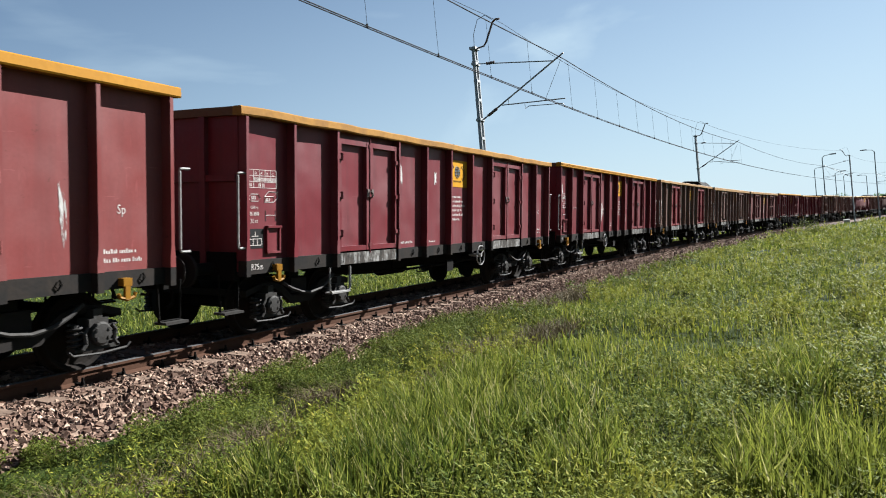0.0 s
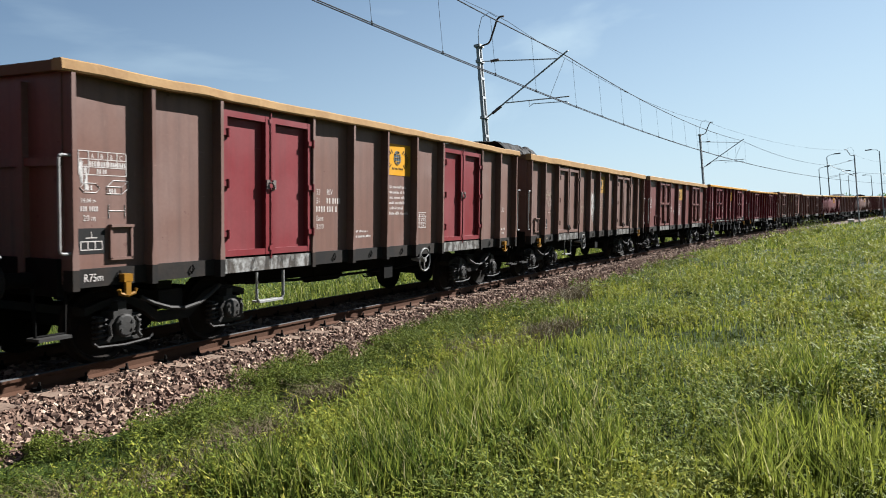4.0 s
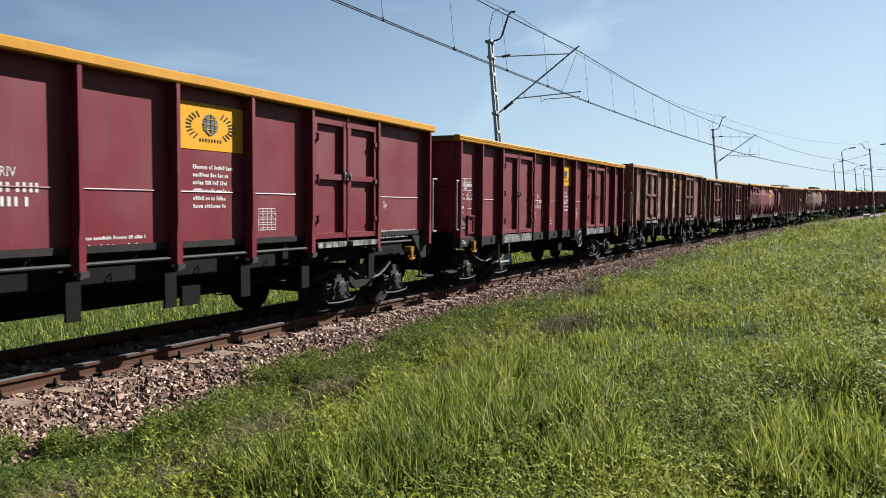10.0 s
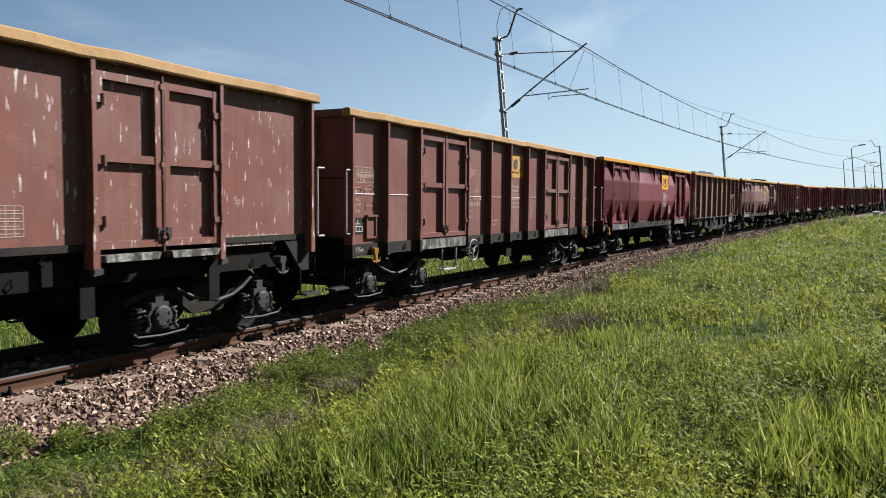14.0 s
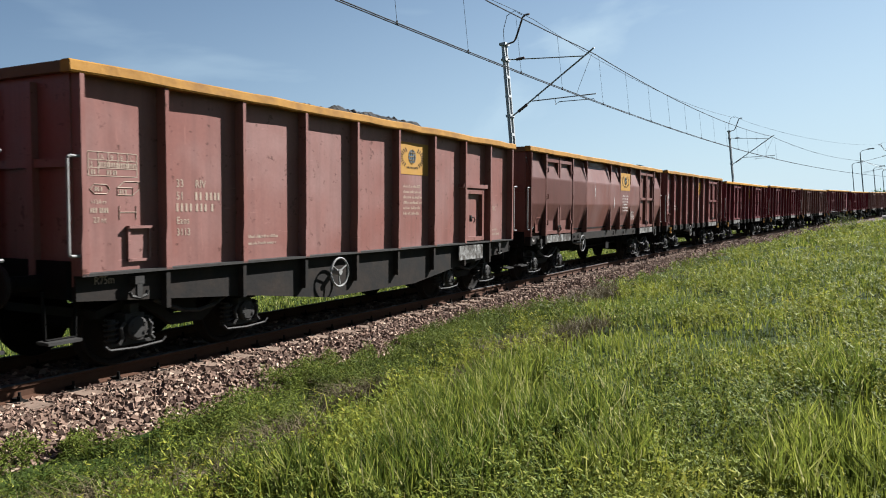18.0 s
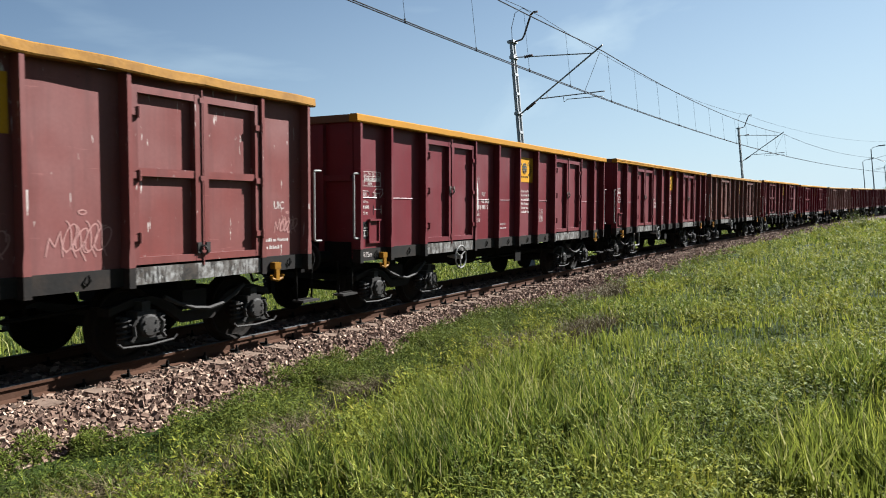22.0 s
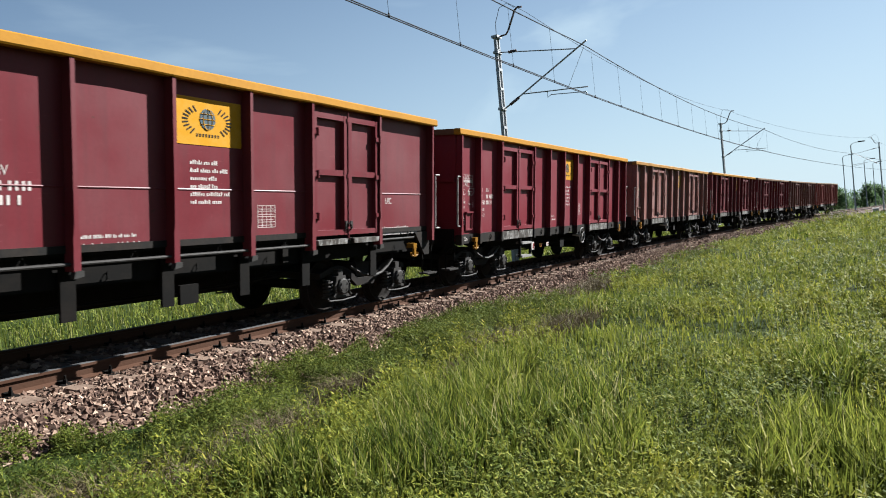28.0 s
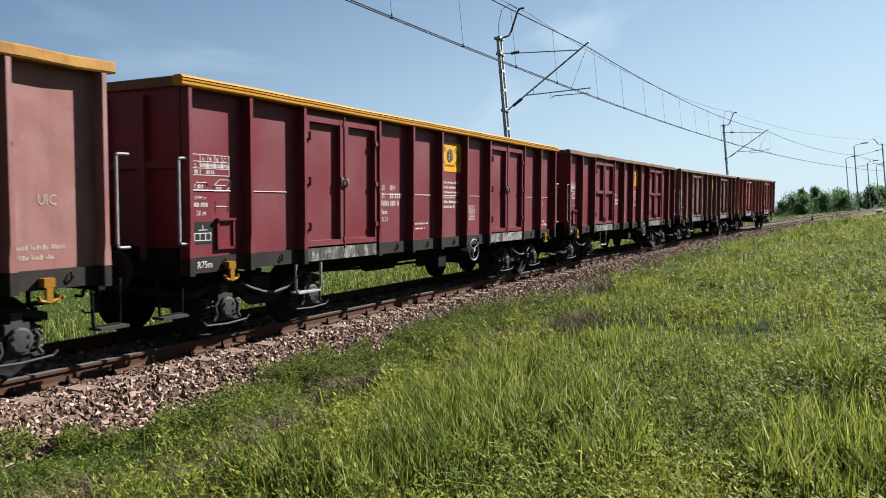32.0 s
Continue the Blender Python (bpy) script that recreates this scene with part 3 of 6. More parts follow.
def brake_wheel(bm, _=0):
    tube(bm, [(0.22 * math.cos(k * 0.2618), 0, 0.22 * math.sin(k * 0.2618)) for k in range(25)], 0.017, 6, False)
    for k in range(3):
        a = 0.52 + k * 2.0944
        tube(bm, [(0, 0.02, 0), (0.22 * math.cos(a), 0, 0.22 * math.sin(a))], 0.013, 6)
    lathe(bm, [(0.045, -0.02), (0.045, 0.16), (0.02, 0.3)], "y", 10)


def stirrup(bm, w=0.55):
    h = w / 2
    tube(bm, [(-h, 0, 0.42), (-h, 0, 0.05), (-h + 0.05, 0, 0.0), (h - 0.05, 0, 0.0), (h, 0, 0.05), (h, 0, 0.42)], 0.022, 6)
    box(bm, -h + 0.03, h - 0.03, -0.03, 0.12, -0.012, 0.012)


def tow_hook(bm, _=0):
    """A cast rope hook under the sill."""
    box(bm, -0.06, 0.06, -0.05, 0.10, 0.13, 0.22)
    box(bm, -0.035, 0.035, -0.05, -0.01, -0.02, 0.14)
    tube(bm, [(-0.12, -0.03, 0.05), (-0.10, -0.03, 0.0), (0, -0.03, -0.025), (0.10, -0.03, 0.0), (0.12, -0.03, 0.05)], 0.022, 6)


def end_step(bm, _=0):
    tube(bm, [(0, 0, 0.52), (0.02, 0, 0.02), (0.36, 0, 0.02), (0.38, 0, 0.5)], 0.02, 6)


def step_tread(bm, _=0):
    box(bm, 0.0, 0.38, -0.10, 0.10, -0.02, 0.012)


def corner_rail(bm, _=0):
    tube(bm, [(0.16, 0, 0), (0.03, 0, 0), (0.008, 0, 0.01), (0, 0, 0.04), (0, 0, 0.99), (0.008, 0, 1.02), (0.03, 0, 1.03), (0.16, 0, 1.03)], 0.018, 6)


def ring_eye(bm, _=0):
    tube(bm, [(0.03, 0, 0.05), (0.05, -0.012, -0.01), (0.0, -0.016, -0.06), (-0.035, -0.012, -0.02), (0.0, 0, 0.03)], 0.009, 5)


def latch_shape(bm, _=0):
    tube(bm, [(0, 0, 0.06), (0.05, -0.05, 0.06), (0.10, -0.05, 0.0), (0.09, -0.02, -0.05)], 0.014, 6)
    box(bm, -0.03, 0.03, -0.02, 0.02, -0.03, 0.10)


def hinge_shape(bm, _=0):
    box(bm, -0.06, 0.06, -0.02, 0.02, -0.035, 0.035)
    lathe(bm, [(0.022, -0.06), (0.022, 0.06)], "z", 8, (0.05, -0.02, 0))


def lock_bar(bm, z0, z1):
    tube(bm, [(0, 0, z0), (0, 0, z1)], 0.016, 6)
    for z in (z0 + 0.15, (z0 + z1) / 2, z1 - 0.12):
        box(bm, -0.035, 0.035, -0.015, 0.03, z - 0.03, z + 0.03)


def coupler_shape(bm, _=0):
    prism(bm, [(0, -0.05), (0.30, -0.05), (0.38, 0.0), (0.36, 0.08), (0.30, 0.03), (0.22, 0.06), (0, 0.06)], -0.035, 0.035)
    tube(bm, [(0.2, 0, -0.03), (0.3, 0.03, -0.28), (0.36, 0.03, -0.42), (0.44, 0, -0.40)], 0.025, 6)


def hose_shape(bm, _=0):
    tube(bm, [(0, 0, 0.0), (0.16, 0, -0.02), (0.25, 0, -0.18), (0.27, 0.02, -0.36), (0.38, 0.03, -0.42)], 0.028, 6)


def label_holder(bm, _=0):
    box(bm, -0.14, 0.14, -0.012, 0.0, -0.17, 0.17)
    for k in (-1, 1):
        box(bm, k * 0.14 - 0.015, k * 0.14 + 0.015, -0.035, 0.0, -0.19, 0.17)
    box(bm, -0.155, 0.155, -0.06, 0.0, 0.17, 0.20)
    box(bm, -0.155, 0.155, -0.035, 0.0, -0.20, -0.17)


# wagons that stand a little taller or lower than the rest
RISE = {0: 0.045, 1: -0.02, 5: 0.05, 6: 0.10, 7: 0.03, 8: 0.145, 10: 0.065, 11: 0.045, 12: 0.08, 13: 0.1, 14: 0.01, 15: 0.065, 17: 0.12, 18: 0.055, 19: 0.03}
MID_LATCH = (1, 2, 3, 6, 7, 14, 15, 20)   # wagons whose door hasps sit at half height
GROOVED = (2, 7, 15, 20)           # wagons with a rim of two pressed grooves
LIFT = 0.075                       # the bodies stand this much higher on their bogies
BAYS = {
    # kind: side stations (rib lines), and which bays hold a pair of doors
    "ribbed": ((-1, -5.345, -4.22, -2.225, -1.10, 0.0, 1.10, 2.225, 4.22, 5.345, 1), (2, 7), 5),
    "barred": ((-1, -5.88, -4.60, -2.66, -1.33, 0.0, 1.32, 2.65, 4.52, 1), (2, 7), 5),
    "wide": ((-1, -4.57, -2.55, -0.85, 0.85, 2.55, 4.57, 1), (1, 5), 3),
    "pocket": ((-1, -5.43, -3.46, -2.27, -1.0, 0.0, 1.03, 2.23, 3.46, 5.43, 1), (1, 8), 6),
    "fishbelly": ((-1, -4.49, -3.23, -1.95, -0.65, 0.6, 1.89, 3.18, 4.39, 1), (), 5),
    "single": ((-1, -4.32, -3.22, -2.20, -1.09, 0.05, 1.16, 2.36, 4.47, 1), (7,), 5),
}


def logo(wagon_ob, x0, x1, z0, z1, mat):
    """A yellow plate with a globe between two wreaths of dark strokes."""
    bm = bmesh.new()
    box(bm, x0, x1, WALL - 0.006, WALL - 0.001, z0, z1)
    p = part("sign_plate", bm, mat, wagon_ob, "yellow painted sign with a globe")
    c, zc, y = (x0 + x1) / 2, z0 + 0.56 * (z1 - z0), WALL - 0.010
    k = (z1 - z0) / 0.62
    bm = bmesh.new()
    lathe(bm, [(0.145 * k, y + 0.003), (0.14 * k, y - 0.002)], "y", 22, (c, 0, zc))
    part("globe", bm, GLOBE, p)
    bm = bmesh.new()
    for j in range(9):
        for sgn in (-1, 1):
            f = -0.95 + j * 0.26
            x, z = c + sgn * (0.10 + 0.30 * math.cos(f)) * k, zc + (0.17 * math.sin(f) - 0.03) * k
            m = Matrix.Translation((x, y, z)) @ Matrix.Rotation(-sgn * f * 0.75, 4, "Y")
            box(bm, -0.048 * k, 0.048 * k, 0, 0.004, -0.010 * k, 0.010 * k, m)
    for j in range(8):
        x = c + (j - 3.5) * 0.055 * k
        box(bm, x - 0.012 * k, x + 0.012 * k, y, y + 0.004, zc - 0.235 * k, zc - 0.195 * k)
    part("wreath", bm, BLACK, p)
    bm = bmesh.new()
    for a in (0.0, 0.6):
        for sgn in ((-1, 1) if a else (1,)):
            tube(bm, [(c + sgn * a * 0.14 * k * math.cos(j * 0.3927), y - 0.004, zc + 0.14 * k * math.sin(j * 0.3927)) for j in range(-4, 5)], 0.006, 3)
    for dz in (-0.07, 0.0, 0.07):
        r = math.sqrt(0.14 ** 2 - dz ** 2) * k
        tube(bm, [(c - r, y - 0.004, zc + dz * k), (c + r, y - 0.004, zc + dz * k)], 0.006, 3)
    part("globe_grid", bm, mat, p)


def wagon(i, kind, length, coat_mat, rim_mat, sill_mat=SILL, door_mat=None, midbar=False, exposed=False, mark=WHITE, sign=SIGN, ridge=1.93, load=0.0, words="",
          wheel_x=None, stirrup_x=None, hook_mat=HOOK_YELLOW, rim_low=3.12):
    rnd = random.Random(100 + i)
    w = new("open_wagon")
    tagged(w, words, "freight wagon", "wagons of the train")
    h = length / 2 - (0.75 if i == 18 else 0.58)
    stations, doors, sign_bay = BAYS[kind]
    st = [x * h if abs(x) == 1 else x for x in stations]
    door_mat = door_mat or coat_mat
    rise = RISE.get(i, 0.055)
    top, low = 3.13 + rise, (1.26 if exposed else 1.10)
    foot = 1.05 if exposed else 0.88
    belly = kind == "fishbelly"
    if belly:
        low, foot = 1.09, 1.07
    for side in (0, 1):
        # the far side is the near one turned about
        turn = Matrix.Rotation(math.pi * side, 4, "Z")
        n = len(st) - 1
        for b in range(n):
            x0, x1 = st[b], st[b + 1]
            if b in doors:
                mid = (x0 + x1) / 2
                z0, z1 = low + (0.03 if not exposed else 0.0), top - 0.12
                lb = part("header", shared("header", coat_mat, lambda bm, a, c, p, q: box(bm, a, c, WALL, WALL + 0.012, p, q), x0, x1, z1, top), coat_mat, w)
                lb.matrix_basis = turn
                for a, c in ((x0 + 0.05, mid - 0.03), (mid + 0.03, x1 - 0.05)):
                    d = part("door", shared("door", door_mat, leaf, a, c, z0, z1), door_mat, w)
                    d.matrix_basis = turn
                    part("door_frame", shared("door_frame", door_mat, leaf_frame, a, c, z0, z1, midbar), door_mat, d)
                    for z in (z0 + 0.3, (z0 + z1) / 2, z1 - 0.3):
                        g = part("hinge", shared("hinge", door_mat, hinge_shape), door_mat, d)
                        g.matrix_basis = Matrix.Translation((a + 0.02 if a < mid - 0.5 else c - 0.02, FACE + 0.03, z))
                    hasp = HASP if i in MID_LATCH else IRON_PALE
                    g = part("latch", shared("latch", hasp, latch_shape), hasp, d)
                    g.matrix_basis = Matrix.Translation((c - 0.04 if a < mid - 0.5 else a + 0.04, FACE + 0.03, z0 + (0.95 if i in MID_LATCH else 0.12))) @ Matrix.Rotation(math.pi if a > mid - 0.5 else 0, 4, "Z")
                g = part("lock_bar", shared("lock_bar", door_mat, lock_bar, z0 - 0.06, z1 + 0.06), door_mat, w)
                g.matrix_basis = turn @ Matrix.Translation((mid, FACE + 0.03, 0))
                if not exposed:
                    g = part("scuffed_sill_plate", shared("sill_plate", SILL_WORN, lambda bm, a, c: box(bm, a, c, FACE + 0.03, WALL - 0.03, 0.91, 1.10), x0 + 0.05, x1 - 0.05), SILL_WORN, w, "scuffed pale sill plate below the doors")
                    g.matrix_basis = turn
                else:
                    for a in (x0 + 0.1, mid + 0.1):
                        g = part("door_apron", shared("door_apron", SILL_WORN, lambda bm, a: prism(bm, [(a, 1.12), (a + 0.72, 1.12), (a + 0.76, 1.2), (a - 0.02, 1.2)], FACE - 0.02, WALL), a), SILL_WORN, w, "worn bright door apron")
                        g.matrix_basis = turn
            else:
                build = pocket_sheet if kind == "pocket" else sheet
                args = (x0, x1, low, top) if kind == "pocket" else (x0, x1, low, top, ridge)
                p = part("side_sheet", shared("side_sheet", coat_mat, build, *args), coat_mat, w)
                p.matrix_basis = turn
                if exposed:
                    p = part("bottom_edge", shared("bottom_edge", SILL, lambda bm, a, c: box(bm, a, c, WALL - 0.02, WALL, low - 0.02, low + 0.06), x0, x1), SILL, w)
                    p.matrix_basis = turn
            if not belly and b not in doors:
                g = part("tie_ring", shared("tie_ring", UNDER, ring_eye), UNDER, w)
                g.matrix_basis = turn @ Matrix.Translation(((x0 + x1) / 2 + 0.1, FACE + 0.09 if exposed else WALL - 0.045, 1.17 if exposed else 1.01))
        for x in st:
            corner = abs(x) == h
            xx = x - math.copysign(0.04, x) if corner else x
            if kind == "pocket" and not corner and x not in (st[1], st[2], st[-3], st[-2]):
                p = part("gusset", shared("gusset", coat_mat, gusset, xx, 2.58, top, WALL + 0.004), coat_mat, w)
                p.matrix_basis = turn
                p = part("gusset", shared("gusset", coat_mat, gusset, xx, 1.90, low, WALL + 0.054), coat_mat, w)
            else:
                split = not exposed and not belly
                p = part("side_rib", shared("side_rib", coat_mat, rib, xx, low + 0.003 if split else foot, top, 0.12 if split else 0.35), coat_mat, w)
                if split:
                    q = part("rib_foot", shared("rib_foot", sill_mat, lambda bm, a, z0, z1: box(bm, a - 0.042, a + 0.042, FACE, WALL + 0.004, z0, z1), xx, foot, low), sill_mat, w, "grey foot of a side rib")
                    q.matrix_basis = turn
            p.matrix_basis = turn
            if exposed and not corner:
                p = part("bracket", shared("bracket", UNDER, lambda bm, a: box(bm, a - 0.09, a + 0.09, -1.32, -1.28, 0.52, 1.1), xx), UNDER, w)
                p.matrix_basis = turn
                p = part("bracket_cap", shared("bracket_cap", IRON_PALE, lambda bm, a: prism(bm, [(a - 0.05, 0.98), (a + 0.07, 1.0), (a + 0.07, 1.06), (a - 0.03, 1.06)], FACE - 0.01, FACE + 0.06), xx), IRON_PALE, w)
                p.matrix_basis = turn
        # sill
        if belly:
            out = [(-h, 1.06), (-h, 0.80), (-3.05, 0.615), (-1.3, 0.41), (1.3, 0.41), (3.05, 0.615), (h, 0.80), (h, 1.06)]
            p = part("fishbelly_beam", shared("beam", sill_mat, lambda bm, _: prism(bm, out, WALL - 0.03, WALL + 0.06), 0), sill_mat, w, "grey fish-bellied side beam")
            p.matrix_basis = turn
            p = part("beam_flange", shared("flange", IRON_PALE, lambda bm, _: box(bm, -h, h, FACE, WALL + 0.02, 1.06, 1.09), 0), IRON_PALE, w)
            p.matrix_basis = turn
            for x in st[1:-1]:
                p = part("beam_stiffener", shared("stiffener", sill_mat, lambda bm, a: box(bm, a - 0.03, a + 0.03, FACE + 0.02, WALL - 0.03, 0.62, 1.04), x), sill_mat, w)
                p.matrix_basis = turn
        elif not exposed:
            p = part("side_sill", shared("side_sill", sill_mat, lambda bm, a: box(bm, -a, a, WALL - 0.045, WALL + 0.05, 0.90, 1.10), h), sill_mat, w, "dark grey side sill")
            p.matrix_basis = turn
        else:
            if i != 8:
                p = part("pipe_rail", shared("pipe_rail", IRON_PALE, lambda bm, a: tube(bm, [(-a, FACE + 0.06, 1.13), (a, FACE + 0.06, 1.13)], 0.02, 8), h - 0.7), IRON_PALE, w)
                p.matrix_basis = turn
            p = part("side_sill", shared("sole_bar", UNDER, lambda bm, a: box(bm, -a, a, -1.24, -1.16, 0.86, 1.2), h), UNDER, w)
            p.matrix_basis = turn
            for k in (-1, 1):
                p = part("end_gusset", shared("end_gusset", SILL, lambda bm, a, kk: prism(bm, [(kk * a, 1.22), (kk * a, 0.78), (kk * (a - 0.18), 0.78), (kk * (a - 0.55), 1.22)], WALL - 0.03, WALL + 0.02), h, k), SILL, w)
                p.matrix_basis = turn
        # rim along the side, slightly knocked about
        bm = bmesh.new()
        steps, jit = 26, 0.004 if rim_mat is RIM_NEW else 0.011
        ring = []
        for k in range(steps + 1):
            x = -h - 0.10 + k * (2 * h + 0.20) / steps
            dy, dz = rnd.uniform(-jit, jit), rnd.uniform(-jit, jit)
            z0, z1 = rim_low + rise, 3.245 + rise
            prof = [(-1.34, z0), (-1.49, z0 - 0.005), (-1.502, z0 + 0.015)]
            for u in ((0.42, 0.7) if i in GROOVED else ()):
                zm = z0 + u * (z1 - z0)
                prof += [(-1.502, zm - 0.010), (-1.492, zm - 0.006), (-1.492, zm + 0.004), (-1.502, zm + 0.008)]
            prof += [(-1.495, z1 - 0.015), (-1.475, z1), (-1.36, z1), (-1.34, z1 - 0.025)]
            ring.append([bm.verts.new((x, y + dy, z + dz)) for y, z in prof])
        sides = len(ring[0])
        for a, b in zip(ring, ring[1:]):
            for k in range(sides):
                bm.faces.new((a[k], a[(k + 1) % sides], b[(k + 1) % sides], b[k]))
        bm.faces.new(ring[0])
        bm.faces.new(ring[-1][::-1])
        p = part("rim", bm, rim_mat, w, "yellow painted top rim" if rim_mat is not RIM_BROWN else "brown worn top rim")
        p.matrix_basis = turn
        # end wall of this end, with its fittings
        e = turn @ Matrix.Translation((-h, 0, 0))

        def fit(name, mesh, mat, label="", m=Matrix()):
            q = part(name, mesh, mat, w, label)
            q.matrix_basis = e @ m
            return q

        fit("end_wall", shared("end_wall", coat_mat, lambda bm, d: box(bm, 0.0, 0.014, -1.33, 1.33, 0.95, 3.12 + d), rise), coat_mat)
        for y in (-0.75, 0.0, 0.75):
            fit("end_rib", shared("end_rib", coat_mat, lambda bm, yy: box(bm, -0.08, 0.004, yy - 0.05, yy + 0.05, 1.0, 3.10), y), coat_mat)
        fit("end_beam", shared("end_beam", coat_mat, lambda bm, z: box(bm, -0.06, 0.004, -1.33, 1.33, z, z + 0.09), 2.2), coat_mat)
        fit("end_rim", shared("end_rim", RIM_BROWN, lambda bm, d: box(bm, -0.09, 0.02, -1.335, 1.335, 3.12 + d, 3.235 + d), rise), RIM_BROWN, "brown end rim")
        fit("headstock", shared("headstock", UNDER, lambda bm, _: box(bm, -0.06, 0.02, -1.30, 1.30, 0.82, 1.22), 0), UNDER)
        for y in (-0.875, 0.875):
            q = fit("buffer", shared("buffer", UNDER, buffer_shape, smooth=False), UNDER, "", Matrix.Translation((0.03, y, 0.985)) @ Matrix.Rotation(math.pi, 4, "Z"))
            q2 = part("buffer_plate", shared("buffer_plate", IRON, buffer_plate), IRON, q)
        fit("coupling_hook", shared("coupling_hook", IRON, coupler_shape), IRON, "", Matrix.Translation((-0.06, 0, 1.02)) @ Matrix.Rotation(math.pi, 4, "Z"))
        fit("brake_hose", shared("brake_hose", UNDER, hose_shape), UNDER, "", Matrix.Translation((-0.06, -0.4, 0.86)) @ Matrix.Rotation(math.pi, 4, "Z"))
        for sg in (-1, 1):
            about = Matrix.Rotation(0 if sg < 0 else math.pi, 4, "Z")
            fit("handrail", shared("handrail", RAILING, corner_rail), RAILING, "pale grey corner handrail", Matrix.Translation((-0.12, sg * 1.44, 1.28)) @ about)
            q = fit("end_step", shared("end_step", UNDER, end_step), UNDER, "", Matrix.Translation((-0.30, sg * 1.25, 0.40)))
            part("tread", shared("tread", IRON_PALE, step_tread), IRON_PALE, q, "worn step tread").matrix_basis = Matrix.Translation((-0.02, sg * 0.02, 0))
            fit("rope_hook", shared("rope_hook", hook_mat, tow_hook), hook_mat, "painted rope hook under the sill", Matrix.Translation((0.72, sg * 1.42, 0.80)) @ about)
        if stirrup_x is not None:
            q = part("step_stirrup", shared("stirrup", RAILING, stirrup, 0.58), RAILING, w, "pale bent step below the door")
            q.matrix_basis = turn @ Matrix.Translation((stirrup_x, -1.42, 0.46))
        if wheel_x is not None:
            q = part("brake_wheel", shared("brake_wheel", RAILING, brake_wheel), RAILING, w, "pale spoked handbrake wheel")
            q.matrix_basis = turn @ Matrix.Translation((wheel_x, -1.50, 0.80))
        if i == 18:
            q = part("box_step", shared("box_step", UNDER, lambda bm, _: [box(bm, a, a + 0.05, -0.03, 0.03, 0.0, 0.5) for a in (-0.36, 0.31)], 0), UNDER, w, "black hanging step with two white treads")
            q.matrix_basis = turn @ Matrix.Translation((-2.68, -1.40, 0.42))
            for z in (0.03, 0.36):
                part("tread", shared("white_tread", RAILING, lambda bm, _: box(bm, -0.31, 0.31, -0.06, 0.12, -0.035, 0.02), 0), RAILING, q, "white painted step tread").matrix_basis = Matrix.Translation((0, 0, z))
            for x, z0, z1, wide, mat in ((-1.95, 0.55, 0.75, 0.19, WHITE), (-1.38, 0.6, 0.7, 0.17, HOOK_YELLOW), (-0.9, 0.6, 0.7, 0.15, WHITE)):
                q = part("brake_board", shared("brake_board", mat, lambda bm, a, b, c: box(bm, -c / 2, c / 2, -0.012, 0.0, a, b), z0, z1, wide), mat, w, "small painted brake board")
                q.matrix_basis = turn @ Matrix.Translation((x, -1.30, 0))
                part("red_mark", shared("red_mark", DOOR_RED, lambda bm, a, b, c: box(bm, 0.0, c / 2 - 0.02, -0.016, -0.011, a + 0.03, b - 0.03), z0, z1, wide), DOOR_RED, q, "red mark")
        q = part("label_holder", shared("label_holder", coat_mat, label_holder), coat_mat, w, "small framed card holder")
        q.matrix_basis = turn @ Matrix.Translation((st[1] - 0.32 if kind != "ribbed" else -5.72, WALL - 0.002, 1.38))
        # painted marks
        bm = bmesh.new()
        bay = 1 if exposed or i == 4 else 0
        k = min(1.0, (st[bay + 1] - st[bay] - 0.35) / 0.62)
        tag_table(bm, st[bay] + 0.19, 2.12, k)
        part("loading_table", bm, mark, w, "painted loading table").matrix_basis = turn
        bm = bmesh.new()
        db = (doors[0] + 1) if len(doors) == 2 else 1
        if i == 1:
            small_print(bm, st[db] + 0.2, st[db + 1] - 0.2, 1.18, 1, 0.09, 0.05, 3)
        else:
            nb = 1 if i == 18 else db
            number_block(bm, st[nb] + 0.24, 1.59, min(1.0, (st[nb + 1] - st[nb] - 0.42) / 0.75))
        part("number_block", bm, mark, w, "painted register lines").matrix_basis = turn
        bm = bmesh.new()
        if kind == "wide":
            small_print(bm, st[db + 1] - 0.48, st[db + 1] - 0.08, 1.76, 2, 0.10, 0.05, i)
        else:
            small_print(bm, st[db + 1] + 0.15, st[db + 2] - 0.3, 1.38 if i != 1 else 1.17, 2 if i != 1 else 1, 0.09, 0.04, i)
        part("small_print", bm, mark, w).matrix_basis = turn
        sx0, sx1, sz0 = st[sign_bay] + 0.06, st[sign_bay + 1] - 0.06, top - (0.84 if kind == "wide" else 0.77)
        bm = bmesh.new()
        sm = (st[sign_bay] + st[sign_bay + 1]) / 2
        small_print(bm, sm - 0.3, sm + 0.42, sz0 - 0.24, 6, 0.098, 0.052, 50 + i)
        if kind == "pocket":
            for v in bm.verts:
                v.co.y += FACE + 0.012 - WALL - 0.002
        part("address_print", bm, mark, w).matrix_basis = turn
        before = set(w.children)
        logo(w, sx0, sx1, sz0, sz0 + 0.58, sign)
        for ob in set(w.children) - before:
            ob.matrix_basis = turn
            if kind == "pocket":
                ob.matrix_basis = turn @ Matrix.Translation((0, FACE + 0.012 - WALL - 0.002, -0.04))
        if sign_bay + 1 not in doors and sign_bay + 2 < len(st) and i not in (1, 11, 13):
            bm = bmesh.new()
            ruled_grid(bm, st[sign_bay + 1] + 0.25, 1.42, 0.36, 0.30)
            if kind == "pocket":
                for v in bm.verts:
                    v.co.y += -0.085
            part("inspection_grid", bm, mark, w).matrix_basis = turn
        bm = bmesh.new()
        y = WALL - 0.004
